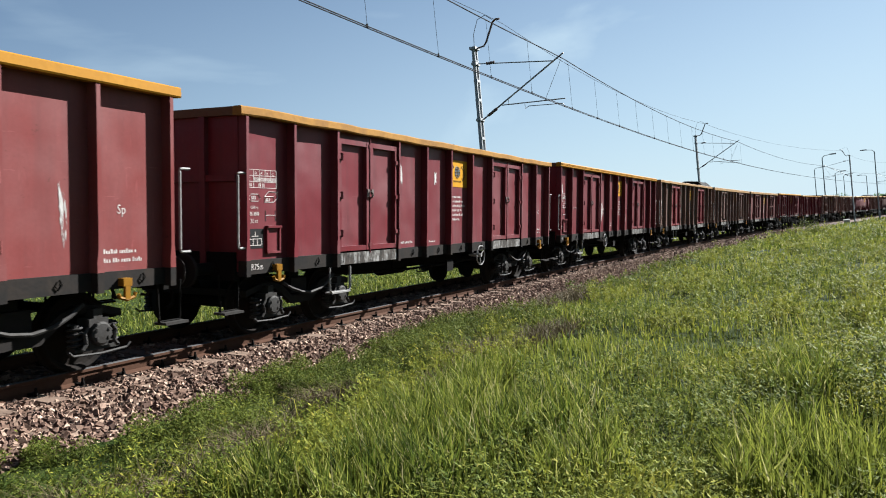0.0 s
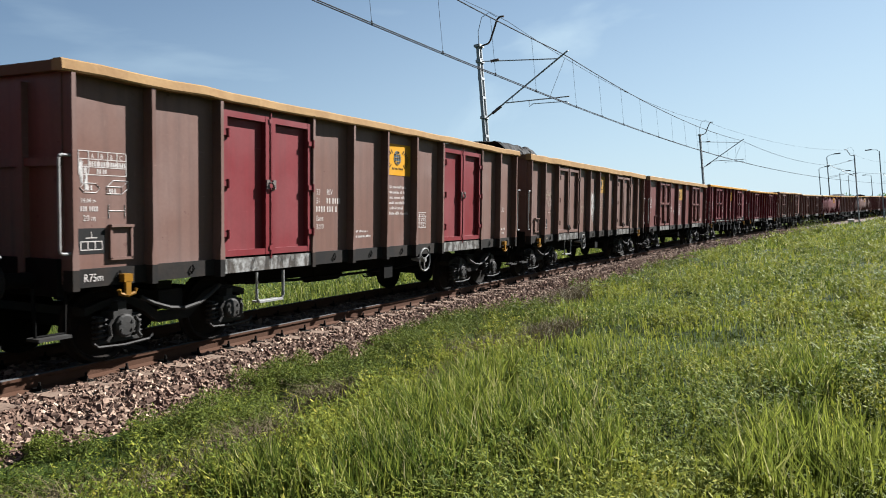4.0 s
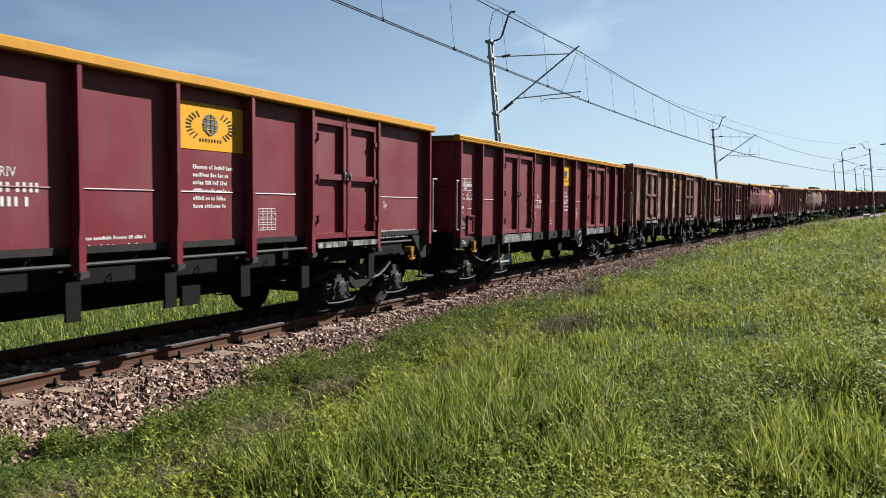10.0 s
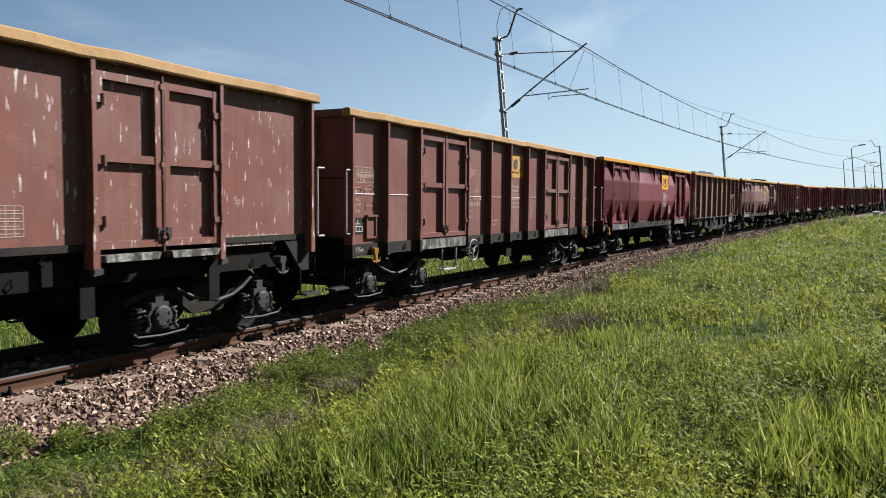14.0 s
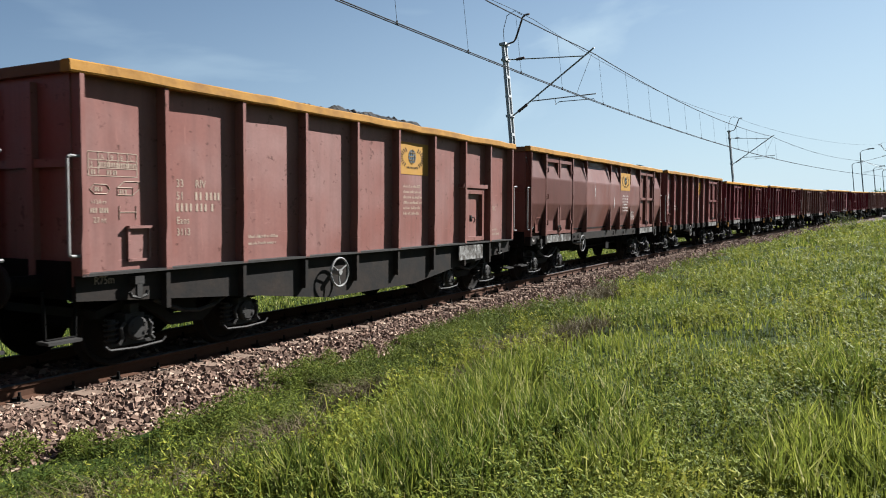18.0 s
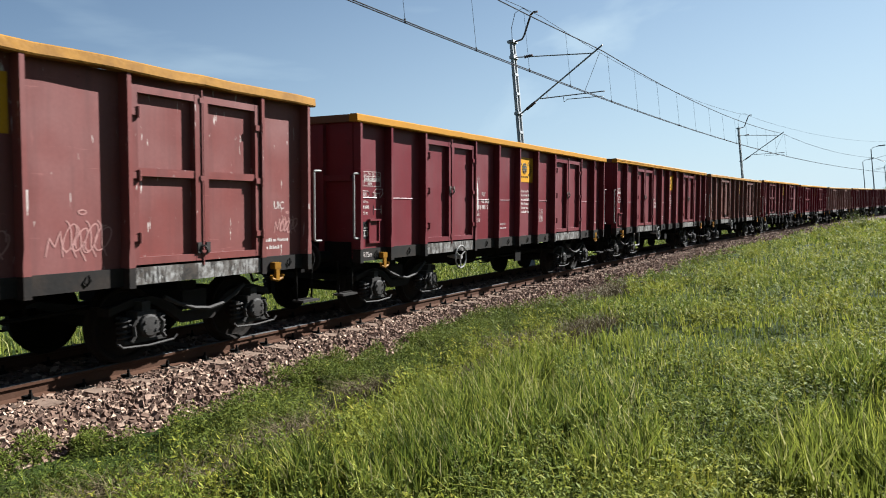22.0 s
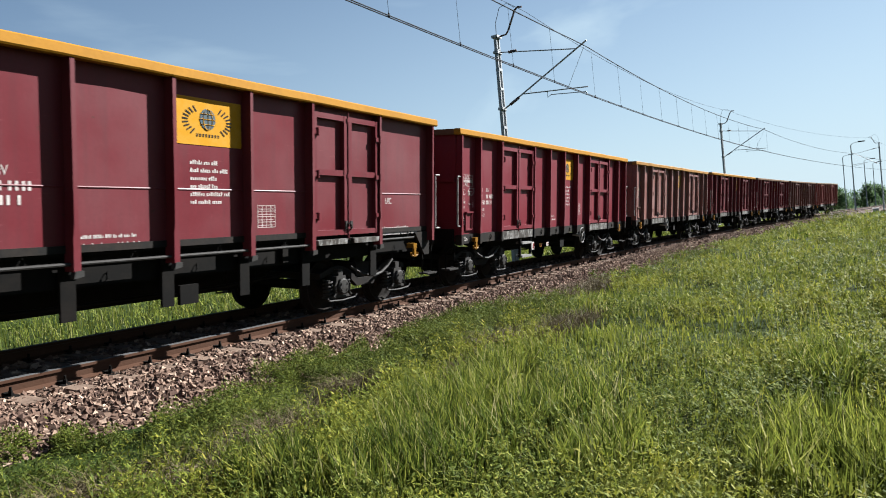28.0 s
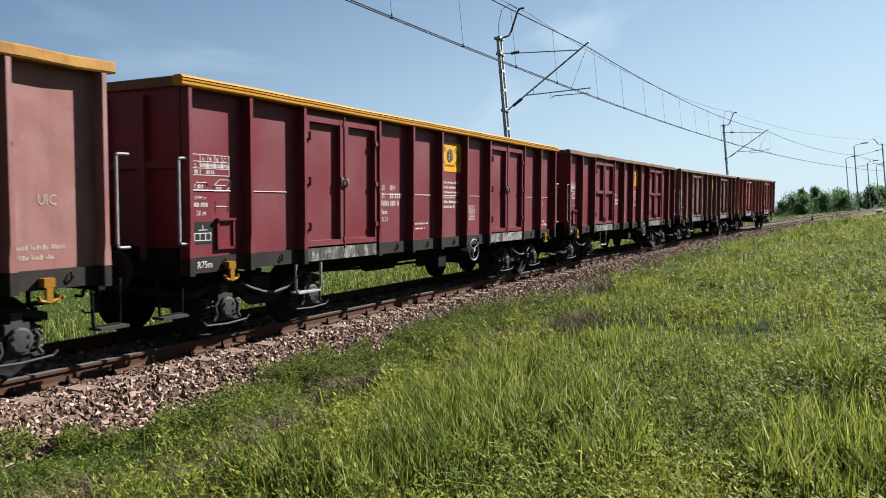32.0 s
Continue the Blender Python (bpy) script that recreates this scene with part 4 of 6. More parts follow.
        lettering(bm, "UIC" if i % 2 else "Sp", st[-2] + 0.35, 1.75, 0.11, y)
        small_print(bm, st[-2] + 0.12, st[-1] - 0.3, 1.30, 2, 0.10, 0.05, 80 + i)
        part("end_print", bm, mark, w).matrix_basis = turn
        bm = bmesh.new()
        lettering(bm, "R75m", st[0 if exposed else bay] + 0.2, 0.96 if not exposed else 1.32, 0.09, WALL - 0.05 if not exposed else WALL - 0.022)
        part("sill_mark", bm, mark, w).matrix_basis = turn
        bm = bmesh.new()
        box(bm, st[bay] + 0.16, st[bay] + 0.52, WALL - 0.004, WALL - 0.001, 1.26, 1.54)
        if belly:
            bm.free()
            continue
        p = part("tip_sign", bm, BLACK, w, "black sign with a loading diagram")
        p.matrix_basis = turn
        bm = bmesh.new()
        for a, b, c, d in ((0.2, 0.48, 1.30, 1.31), (0.2, 0.48, 1.39, 1.40), (0.2, 0.21, 1.30, 1.40), (0.29, 0.30, 1.30, 1.40), (0.38, 0.39, 1.30, 1.40), (0.47, 0.48, 1.30, 1.40), (0.27, 0.41, 1.43, 1.44), (0.335, 0.345, 1.43, 1.50)):
            box(bm, st[bay] + a, st[bay] + b, WALL - 0.008, WALL - 0.004, c, d)
        part("diagram", bm, WHITE, p)
    for tg in TAGS.get(i, ()):
        bm = bmesh.new()
        scribble(bm, *tg, int(tg[0] * 50) + i)
        part("chalk_tag", bm, CHALK, w, "thin pinkish chalk tag")
    for rn in RUNS.get(i, ()):
        bm = bmesh.new()
        paint_run(bm, *rn, int(rn[0] * 50) + i)
        ob = part("lime_run", bm, RUN_WHITE, w, "whitish dried run down the side")
        if kind == "pocket":
            ob.matrix_basis = Matrix.Translation((0, FACE + 0.012 - WALL - 0.003, 0))
    if belly:
        bm = bmesh.new()
        leaf(bm, 3.25, 4.08, 1.12, 2.18)
        d = part("hatch", bm, coat_mat, w, "small framed hatch door")
        bm = bmesh.new()
        leaf_frame(bm, 3.25, 4.08, 1.12, 2.18, False)
        part("hatch_frame", bm, coat_mat, d)
        part("latch", shared("latch", IRON_PALE, latch_shape), IRON_PALE, d).matrix_basis = Matrix.Translation((3.45, FACE + 0.03, 1.55))
        bm = bmesh.new()
        box(bm, 3.1, 4.25, FACE + 0.02, WALL, 2.22, 2.30)
        part("hatch_lintel", bm, coat_mat, w)
        bm = bmesh.new()
        box(bm, 2.9, 4.0, FACE + 0.015, FACE + 0.03, 0.74, 1.03)
        part("scuffed_panel", bm, SILL_WORN, w, "whitish scuffed patch on the beam")
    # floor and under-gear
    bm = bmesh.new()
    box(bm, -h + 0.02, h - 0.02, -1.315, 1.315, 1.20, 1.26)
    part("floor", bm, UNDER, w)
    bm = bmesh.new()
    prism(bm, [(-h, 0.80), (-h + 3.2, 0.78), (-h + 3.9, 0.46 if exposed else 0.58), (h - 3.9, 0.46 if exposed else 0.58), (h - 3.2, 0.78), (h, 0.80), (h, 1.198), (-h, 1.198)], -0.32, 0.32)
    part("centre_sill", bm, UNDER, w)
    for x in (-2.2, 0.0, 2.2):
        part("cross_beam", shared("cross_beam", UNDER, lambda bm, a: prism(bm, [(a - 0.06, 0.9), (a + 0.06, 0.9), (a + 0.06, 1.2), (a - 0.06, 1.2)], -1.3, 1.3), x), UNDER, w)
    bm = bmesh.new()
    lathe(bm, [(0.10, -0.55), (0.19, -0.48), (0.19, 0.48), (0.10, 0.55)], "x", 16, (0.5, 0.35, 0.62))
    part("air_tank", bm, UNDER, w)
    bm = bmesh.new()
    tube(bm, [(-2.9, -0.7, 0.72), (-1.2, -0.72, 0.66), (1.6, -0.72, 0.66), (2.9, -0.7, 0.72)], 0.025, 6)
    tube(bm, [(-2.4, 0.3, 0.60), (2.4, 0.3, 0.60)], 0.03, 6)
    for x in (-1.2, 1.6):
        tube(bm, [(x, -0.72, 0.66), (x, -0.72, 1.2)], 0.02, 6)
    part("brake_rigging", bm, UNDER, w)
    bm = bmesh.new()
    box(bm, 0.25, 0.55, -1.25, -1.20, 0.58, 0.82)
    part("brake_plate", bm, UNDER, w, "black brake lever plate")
    wheels = []
    for c in (-(h - 1.78), h - 1.78):
        bg = part("bogie", shared("bogie", IRON, bogie_shape), IRON, w, "oily black two-axle bogie")
        bg.matrix_basis = Matrix.Translation((c, 0, 0))
        for a in (-0.9, 0.9):
            q = part("wheelset", shared("wheelset", WHEEL, wheelset_shape), WHEEL, bg, "steel wheelset with worn treads")
            q.matrix_basis = Matrix.Translation((a, 0, 0.456))
            wheels.append((q, a))
            for y in (-1, 1):
                turn = Matrix.Rotation(0 if y < 0 else math.pi, 4, "Z")
                at = Matrix.Translation((a, y * 1.08, 0.47))
                part("axle_box", shared("axle_box", IRON_PALE, box_shape), IRON_PALE, bg).matrix_basis = at @ turn
                for k in (-0.24, 0.24):
                    part("spring", shared("spring", IRON_PALE, spring_shape), IRON_PALE, bg).matrix_basis = Matrix.Translation((a + k, y * 1.08, 0.46))
                part("hook_rod", shared("hook_rod", IRON_PALE, hook_rod), IRON_PALE, bg).matrix_basis = Matrix.Translation((a, y * 1.20, 0.29))
        part("brake_rail", shared("brake_rail", IRON_PALE, brake_rail), IRON_PALE, bg).matrix_basis = Matrix.Translation((0, -1.20, 0.70))
    for ob in w.children:
        if ob.name.split(".")[0] not in ("bogie", "brake_rigging", "air_tank", "brake_plate"):
            ob.matrix_basis = Matrix.Translation((0, 0, LIFT)) @ ob.matrix_basis
    # the load
    bm = bmesh.new()
    nx, ny = (190, 22) if load >= 0.3 else (96, 15)
    grid = []
    for a in range(nx + 1):
        row = []
        for b in range(ny + 1):
            x, y = -h + 0.05 + a * (2 * h - 0.1) / nx, -1.31 + b * 2.62 / ny
            edge = min(1, 1.6 * (1 - abs(y) / 1.34))
            crest = min(1.0, 2.4 * max(0.0, noise.noise((x * 0.22 + i * 3.7, y * 0.1, i * 1.3)) + 0.16))
            lumps = 0.05 * noise.noise((x * 2, y * 2, i)) + 0.04 * noise.noise((x * 7, y * 5, i)) + 0.05 * noise.noise((x * 13, y * 9, i))
            z = 2.82 + rise + edge * (0.10 + (0.26 + load) * crest) + lumps
            row.append(bm.verts.new((x, y, z)))
        grid.append(row)
    for a in range(nx):
        for b in range(ny):
            bm.faces.new((grid[a][b], grid[a + 1][b], grid[a + 1][b + 1], grid[a][b + 1]))
    heap = new("coal_load", mesh_of(bm, "coal_load", COAL))
    tagged(heap, "dark grey lumpy coal filling an open wagon", "coal", "loads of the wagons", "stuff")
    return w, heap, wheels


W_TXT = "%s open wagon with %s"
LEN = [14.04] * 24
LEN[11], LEN[13], LEN[14] = 12.40, 12.10, 13.70
WHEEL_X = {0: 1.4, 1: 1.49, 2: -1.7, 3: 1.38, 4: -1.87, 7: 1.44, 9: -2.05, 10: 2.46, 11: -1.2, 12: -2.69, 13: -1.46, 14: -2.93, 15: -1.59, 16: -1.8, 18: 1.45, 19: -1.9, 20: 1.35, 21: 1.4, 22: 1.4, 23: -1.7}
STIRRUP_X = {0: -4.1, 1: -4.1, 2: -4.4, 3: -3.2, 4: -3.2, 7: -4.03, 9: -3.0, 15: -4.06, 20: -4.1, 21: -3.2, 22: -4.1}
FLEET = [
    dict(kind="ribbed", coat_mat=RED_FADED, rim_mat=RIM_NEW, ridge=0, words=W_TXT % ("faded red", "a yellow rim and dark ribs")),
    dict(kind="ribbed", coat_mat=CRIMSON_DENT, rim_mat=RIM_OLD, ridge=0, load=0.3, words=W_TXT % ("dented crimson", "a worn yellow rim")),
    dict(kind="ribbed", coat_mat=CRIMSON, rim_mat=RIM_NEW, words=W_TXT % ("crimson", "a clean yellow rim")),
    dict(kind="ribbed", coat_mat=BROWN, rim_mat=RIM_PALE, door_mat=DOOR_RED, ridge=0, load=0.15, words=W_TXT % ("brown", "bright red doors")),
    dict(kind="ribbed", coat_mat=BROWN, rim_mat=RIM_PALE, ridge=0, mark=CREAM, sign=SIGN_OLD, load=0.5, words=W_TXT % ("weathered brown", "a pale yellow rim and white runs")),
    dict(kind="wide", coat_mat=PLUM, rim_mat=RIM_PALE, midbar=True, ridge=0, sign=SIGN_OLD, words=W_TXT % ("plum brown", "wide smooth panels")),
    dict(kind="barred", coat_mat=CRIMSON, rim_mat=RIM_NEW, midbar=True, exposed=True, words=W_TXT % ("crimson", "an open black underframe")),
    dict(kind="ribbed", coat_mat=CRIMSON, rim_mat=RIM_NEW, words=W_TXT % ("dark crimson", "a clean yellow rim")),
    dict(kind="barred", coat_mat=BROWN_CHALK, rim_mat=RIM_PALE, midbar=True, exposed=True, ridge=0, mark=CREAM, sign=SIGN_OLD, words=W_TXT % ("brown streaked", "chalky runs and an open underframe")),
    dict(kind="ribbed", coat_mat=BROWN_RED, rim_mat=RIM_PALE, midbar=True, mark=CREAM, sign=SIGN_OLD, words=W_TXT % ("brownish red", "faded scribbles")),
    dict(kind="pocket", coat_mat=CRIMSON, rim_mat=RIM_NEW, ridge=0, words=W_TXT % ("crimson", "bulging pocketed sides")),
    dict(kind="fishbelly", coat_mat=RUSTY, rim_mat=RIM_OLD, ridge=0, mark=CREAM, sign=SIGN_OLD, load=0.40, words=W_TXT % ("rust-red scarred", "a grey fish-bellied beam")),
    dict(kind="pocket", coat_mat=BROWN_RED, rim_mat=RIM_OLD, midbar=True, ridge=0, sign=SIGN_OLD, load=-0.22, words=W_TXT % ("brownish red", "bulging pocketed sides")),
    dict(kind="single", coat_mat=MAROON, rim_mat=RIM_OLD, midbar=True, ridge=0, load=0.46, words=W_TXT % ("maroon", "white scribbled tags and one door")),
    dict(kind="ribbed", coat_mat=CRIMSON, rim_mat=RIM_NEW, words=W_TXT % ("crimson scratched", "a clean yellow rim")),
    dict(kind="ribbed", coat_mat=CRIMSON, rim_mat=RIM_NEW, words=W_TXT % ("dark crimson", "a bright yellow rim")),
    dict(kind="ribbed", coat_mat=BROWN_RED, rim_mat=RIM_OLD, ridge=0, mark=CREAM, sign=SIGN_OLD, words=W_TXT % ("dull brown", "a worn rim")),
    dict(kind="barred", coat_mat=CRIMSON, rim_mat=RIM_NEW, midbar=True, exposed=True, words=W_TXT % ("crimson", "barred doors and an open underframe")),
    dict(kind="ribbed", coat_mat=CRIMSON_NEW, rim_mat=RIM_NEW, midbar=True, ridge=0, words=W_TXT % ("freshly painted crimson", "a bright yellow rim")),
    dict(kind="ribbed", coat_mat=SALMON, rim_mat=RIM_OLD, ridge=0, mark=CREAM, sign=SIGN_OLD, words=W_TXT % ("bleached salmon-red", "a battered rim")),
    dict(kind="ribbed", coat_mat=CRIMSON, rim_mat=RIM_NEW, words=W_TXT % ("dark crimson", "a yellow rim and white marks")),
    dict(kind="ribbed", coat_mat=CRIMSON, rim_mat=RIM_BROWN, midbar=True, ridge=0, words=W_TXT % ("crimson", "barred doors")),
    dict(kind="ribbed", coat_mat=BROWN_RED, rim_mat=RIM_BROWN, ridge=0, words=W_TXT % ("brownish red", "a worn rim")),
    dict(kind="ribbed", coat_mat=SALMON_RED, rim_mat=RIM_BROWN, ridge=0, words=W_TXT % ("light red last", "a worn rim")),
]


for i, x in WHEEL_X.items():
    FLEET[i]["wheel_x"] = x
for i, x in STIRRUP_X.items():
    FLEET[i]["stirrup_x"] = x
for i in (5, 8, 11, 12):
    FLEET[i]["hook_mat"] = IRON_PALE
FLEET[5]["rim_low"] = FLEET[4]["rim_low"] = 3.07


# how far each wagon stands off its even place in the stretched train
SLACK = (0.07, 0.24, 0.17, 0.09, 0.01, -0.07, 0.01, 0.185, 0.31, 0.18, 0.055, 0.02, -0.025, -0.13, -0.02, 0.095, 0.09, 0.09, -0.01, 0.08, 0.08, 0.08, 0.08, 0.08)


def train_at(t):
    """Where the first wagon's front stands along the track."""
    u = (t - 16) / 16
    return -133.233 - 131.899 * u - 5.4295 * u * u - 0.1933 * u ** 3


def wagon_pose(i, t):
    s = train_at(t) + sum(LEN[:i]) + LEN[i] / 2 + SLACK[i]
    b = LEN[i] / 2 - 2.4
    a, c = on_track(s - b), on_track(s + b)
    d = c - a
    return Matrix.Translation((a + c) / 2 + Vector((0, 0, RAIL_Z))) @ Matrix.Rotation(math.atan2(d.y, d.x), 4, "Z") @ Matrix.Rotation(CANT, 4, "X")


train = [wagon(i, length=LEN[i], **FLEET[i]) for i in range(24)]

# ---- ground, track bed, rails ----
def leafy(name, dark, mid, bright, dry, clear=0.35, patch=0.35, sheen=0.05):
    """Leaves and blades: colour by blade, patches of yellower growth, light passing through."""
    s = Shade(name, 0.62)
    s.b.inputs["Specular IOR Level"].default_value = sheen
    geo = s.node("ShaderNodeNewGeometry")
    s.co = geo.outputs["Position"]
    r = s.node("ShaderNodeValToRGB")
    e = r.color_ramp.elements
    e[0].color, e[1].color = (*dark, 1), (*dry, 1)
    e[0].position, e[1].position = 0.0, 1.0
    for x, c in ((0.45, mid), (0.88, bright)):
        k = e.new(x)
        k.color = (*c, 1)
    s.t.links.new(geo.outputs["Random Per Island"], r.inputs[0])
    c = s.mix(s.ramp(s.noise(patch, 3), 0.45, 0.7, 0.0, 0.45), r.outputs[0], bright)
    # plant by plant: some stands duller and darker
    c = s.mix(s.ramp(s.noise(2.6, 3), 0.50, 0.66, 0.0, 0.6), c, dark)
    s.color(c)
    tr = s.node("ShaderNodeBsdfTranslucent")
    s.t.links.new(c, tr.inputs["Color"])
    x = s.node("ShaderNodeMixShader")
    x.inputs[0].default_value = clear
    out = [n for n in s.t.nodes if n.type == "OUTPUT_MATERIAL"][0]
    s.t.links.new(s.b.outputs[0], x.inputs[1])
    s.t.links.new(tr.outputs[0], x.inputs[2])
    s.t.links.new(x.outputs[0], out.inputs["Surface"])
    return s.m


# the last, palest tone of the grass blades is a glint painted as colour
GRASS = leafy("grass_blades", (0.0176, 0.0300, 0.0056), (0.0792, 0.1080, 0.0160), (0.2090, 0.2200, 0.0384), (0.3300, 0.2900, 0.1520), sheen=0.07)
WEED = leafy("weed_leaves", (0.0216, 0.0336, 0.0067), (0.0519, 0.0707, 0.0121), (0.0927, 0.1070, 0.0175), (0.1295, 0.1252, 0.0269), 0.25)
FIELD = leafy("field_leaves", (0.0365, 0.0540, 0.0112), (0.0866, 0.1120, 0.0188), (0.1482, 0.1640, 0.0270), (0.2352, 0.2170, 0.0525), 0.3)
YELLOW = leafy("yellow_green", (0.0672, 0.0836, 0.0130), (0.1288, 0.1448, 0.0202), (0.1960, 0.1938, 0.0274), (0.2561, 0.2241, 0.0432))
DRY = leafy("dry_stalks", (0.0416, 0.0327, 0.0178), (0.0740, 0.0581, 0.0313), (0.1110, 0.0900, 0.0517), (0.1387, 0.1148, 0.0680), 0.15)
TREE = leafy("tree_leaves", (0.0360, 0.0672, 0.0282), (0.0540, 0.0952, 0.0358), (0.0840, 0.1344, 0.0448), (0.1080, 0.1456, 0.0640), 0.45)

s = Shade("soil_and_turf", 0.9)
s.b.inputs["Specular IOR Level"].default_value = 0.04
s.coords(True)
c = s.mix(s.ramp(s.noise(0.5, 4), 0.4, 0.65), (0.014, 0.024, 0.004), (0.026, 0.036, 0.006))
c = s.mix(s.ramp(s.noise(3.0, 5), 0.52, 0.72, 0.0, 0.6), c, (0.034, 0.027, 0.014))
s.color(s.mix(s.ramp(s.noise(25, 3), 0.3, 0.7, 0.0, 0.6), c, (0.010, 0.018, 0.003)))
s.bump(s.noise(12, 5), 0.8, 0.08)
TURF = s.m

s = Shade("ballast_stone", 0.85)
s.b.inputs["Specular IOR Level"].default_value = 0.04
geo = s.node("ShaderNodeNewGeometry")
r = s.node("ShaderNodeValToRGB")
e = r.color_ramp.elements
e[0].color, e[1].color = (0.055, 0.035, 0.028, 1), (0.34, 0.25, 0.19, 1)
for x, col in ((0.25, (0.066, 0.041, 0.030)), (0.6, (0.115, 0.073, 0.054)), (0.85, (0.196, 0.136, 0.103))):
    k = e.new(x)
    k.color = (*col, 1)
s.t.links.new(geo.outputs["Random Per Island"], r.inputs[0])
s.co = geo.outputs["Position"]
s.color(s.mix(s.ramp(s.noise(60, 3), 0.35, 0.7, 0, 0.5), r.outputs[0], (0.07, 0.044, 0.036)))
s.bump(s.noise(120, 3), 0.3, 0.004)
STONES = s.m

s = Shade("ballast_bed", 0.9)
s.b.inputs["Specular IOR Level"].default_value = 0.04
s.coords(True)
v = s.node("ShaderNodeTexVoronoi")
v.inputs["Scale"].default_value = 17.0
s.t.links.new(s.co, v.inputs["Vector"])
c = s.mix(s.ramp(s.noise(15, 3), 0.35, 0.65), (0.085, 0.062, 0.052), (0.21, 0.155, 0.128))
# shade in the gaps between stones is put into the colour by cell distance
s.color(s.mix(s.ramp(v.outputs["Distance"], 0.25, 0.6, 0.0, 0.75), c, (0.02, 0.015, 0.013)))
s.bump(v.outputs["Distance"], 1.0, 0.05)
BED = s.m
RUST = coat("rail_rust", (0.044, 0.022, 0.014), 0.75, 0.0, (0.052, 0.028, 0.019), 0.6, 6.0, 0.3)
BRIGHT = coat("rail_head_steel", (0.050, 0.050, 0.051), 0.75, 0.0, (0.035, 0.03, 0.027), 0.4, 5.0, 0.02)
SLEEPER = coat("sleeper_concrete", (0.125, 0.088, 0.068), 0.85, 0, (0.07, 0.048, 0.038), 0.8, 7.0, 0.4)
GALV = coat("galvanised_steel", (0.23, 0.24, 0.25), 0.5, 0.3, (0.2, 0.195, 0.19), 0.4, 3.0, 0.05)
CABLE = coat("dark_wire", (0.035, 0.036, 0.04), 0.95, 0.0, (0.03, 0.03, 0.03), 0.3, 9.0, 0.0)
INSUL = coat("insulator_brown", (0.10, 0.075, 0.07), 0.3, 0.0, (0.05, 0.04, 0.04), 0.3, 9.0, 0.0)


def ground_z(x, y):
    return -0.55 + 0.05 * noise.noise((x * 0.35, y * 0.35, 0)) + 0.03 * noise.noise((x * 1.1, y * 1.1, 3))


gx = np.concatenate([[-2500, -900, -350, -150, -70], np.arange(-36, 64, 0.8), [66, 72, 80, 92, 110, 150, 230, 400, 900, 2500]])
gy = np.concatenate([[-2500, -900, -350, -150, -70, -40], np.arange(-24, 30, 0.8), [32, 36, 44, 60, 90, 150, 350, 900, 2500]])
co = np.array([(x, y, ground_z(x, y) if abs(x) < 70 and abs(y) < 45 else -0.55) for x in gx for y in gy])
n = len(gy)
ids = np.arange(len(co)).reshape(len(gx), n)
fc = np.stack([ids[:-1, :-1], ids[1:, :-1], ids[1:, 1:], ids[:-1, 1:]], -1).reshape(-1, 4)
tagged(new("ground", raw_mesh("ground", co, fc, TURF)), "grassy field with bare earthy spots beside the railway", kind="structure")

# the bed's section: crown canted with the rails, shoulders down to the field
BED_LAT = (-2.8, -2.4, -1.62, -0.9, 0.9, 1.6, 2.75, 3.1)
BED_Z = (-0.74, -0.57, -0.345, -0.247, -0.064, -0.015, -0.55, -0.72)
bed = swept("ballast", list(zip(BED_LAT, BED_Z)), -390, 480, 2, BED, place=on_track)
tagged(bed, "pinkish grey crushed stone track bed", kind="structure")

track_line = tagged(new("railway_track"), "rusty rails on sleepers in a stone bed", "railway track", kind="structure")
RAIL = [(-0.075, -0.172), (-0.075, -0.160), (-0.012, -0.135), (-0.010, -0.045), (-0.036, -0.034), (-0.036, -0.004), (-0.028, 0.0), (0.028, 0.0), (0.036, -0.004), (0.036, -0.034), (0.010, -0.045), (0.012, -0.135), (0.075, -0.160), (0.075, -0.172)]
for g in (-0.7525, 0.7525):
    q = swept("rail", [(g + a, z - 0.004) for a, z in RAIL], -390, 480, 1, RUST, True)
    q.parent = track_line
    k = swept("running_band", [(g - 0.034, -0.008), (g - 0.027, 0.0), (g + 0.027, 0.0), (g + 0.034, -0.008)], -390, 480, 1, BRIGHT)
    k.parent = q
    tagged(k, "polished running surface")


def sleeper_shape(bm, _=0):
    prism(bm, [(-0.14, -0.30), (0.14, -0.30), (0.12, -0.168), (-0.12, -0.168)], -1.28, 1.28)


def clip_shape(bm, _=0):
    box(bm, -0.075, 0.075, -0.10, 0.06, 0.0, 0.015)
    lathe(bm, [(0.022, 0.0), (0.022, 0.055), (0.014, 0.056), (0.014, 0.095)], "z", 7, (0, -0.02, 0.012))
    box(bm, -0.035, 0.035, -0.02, 0.075, 0.02, 0.04)


rnd = random.Random(5)
for k in range(290):
    sv = -14.3 + k * 0.60
    q = part("sleeper", shared("sleeper", SLEEPER, sleeper_shape), SLEEPER, track_line)
    q.matrix_basis = canted(sv, rnd.uniform(-0.02, 0.02), rnd.uniform(-0.006, 0.004), rnd.uniform(-0.012, 0.012))
    if 20 < k < 100:
        for lat, turn in ((-0.7525 - 0.10, 0.0), (-0.7525 + 0.10, math.pi), (0.7525 - 0.10, 0.0)):
            c = part("rail_clip", shared("rail_clip", UNDER, clip_shape), UNDER, q)
            c.matrix_basis = Matrix.Translation((0, lat, -0.177)) @ Matrix.Rotation(turn, 4, "Z")

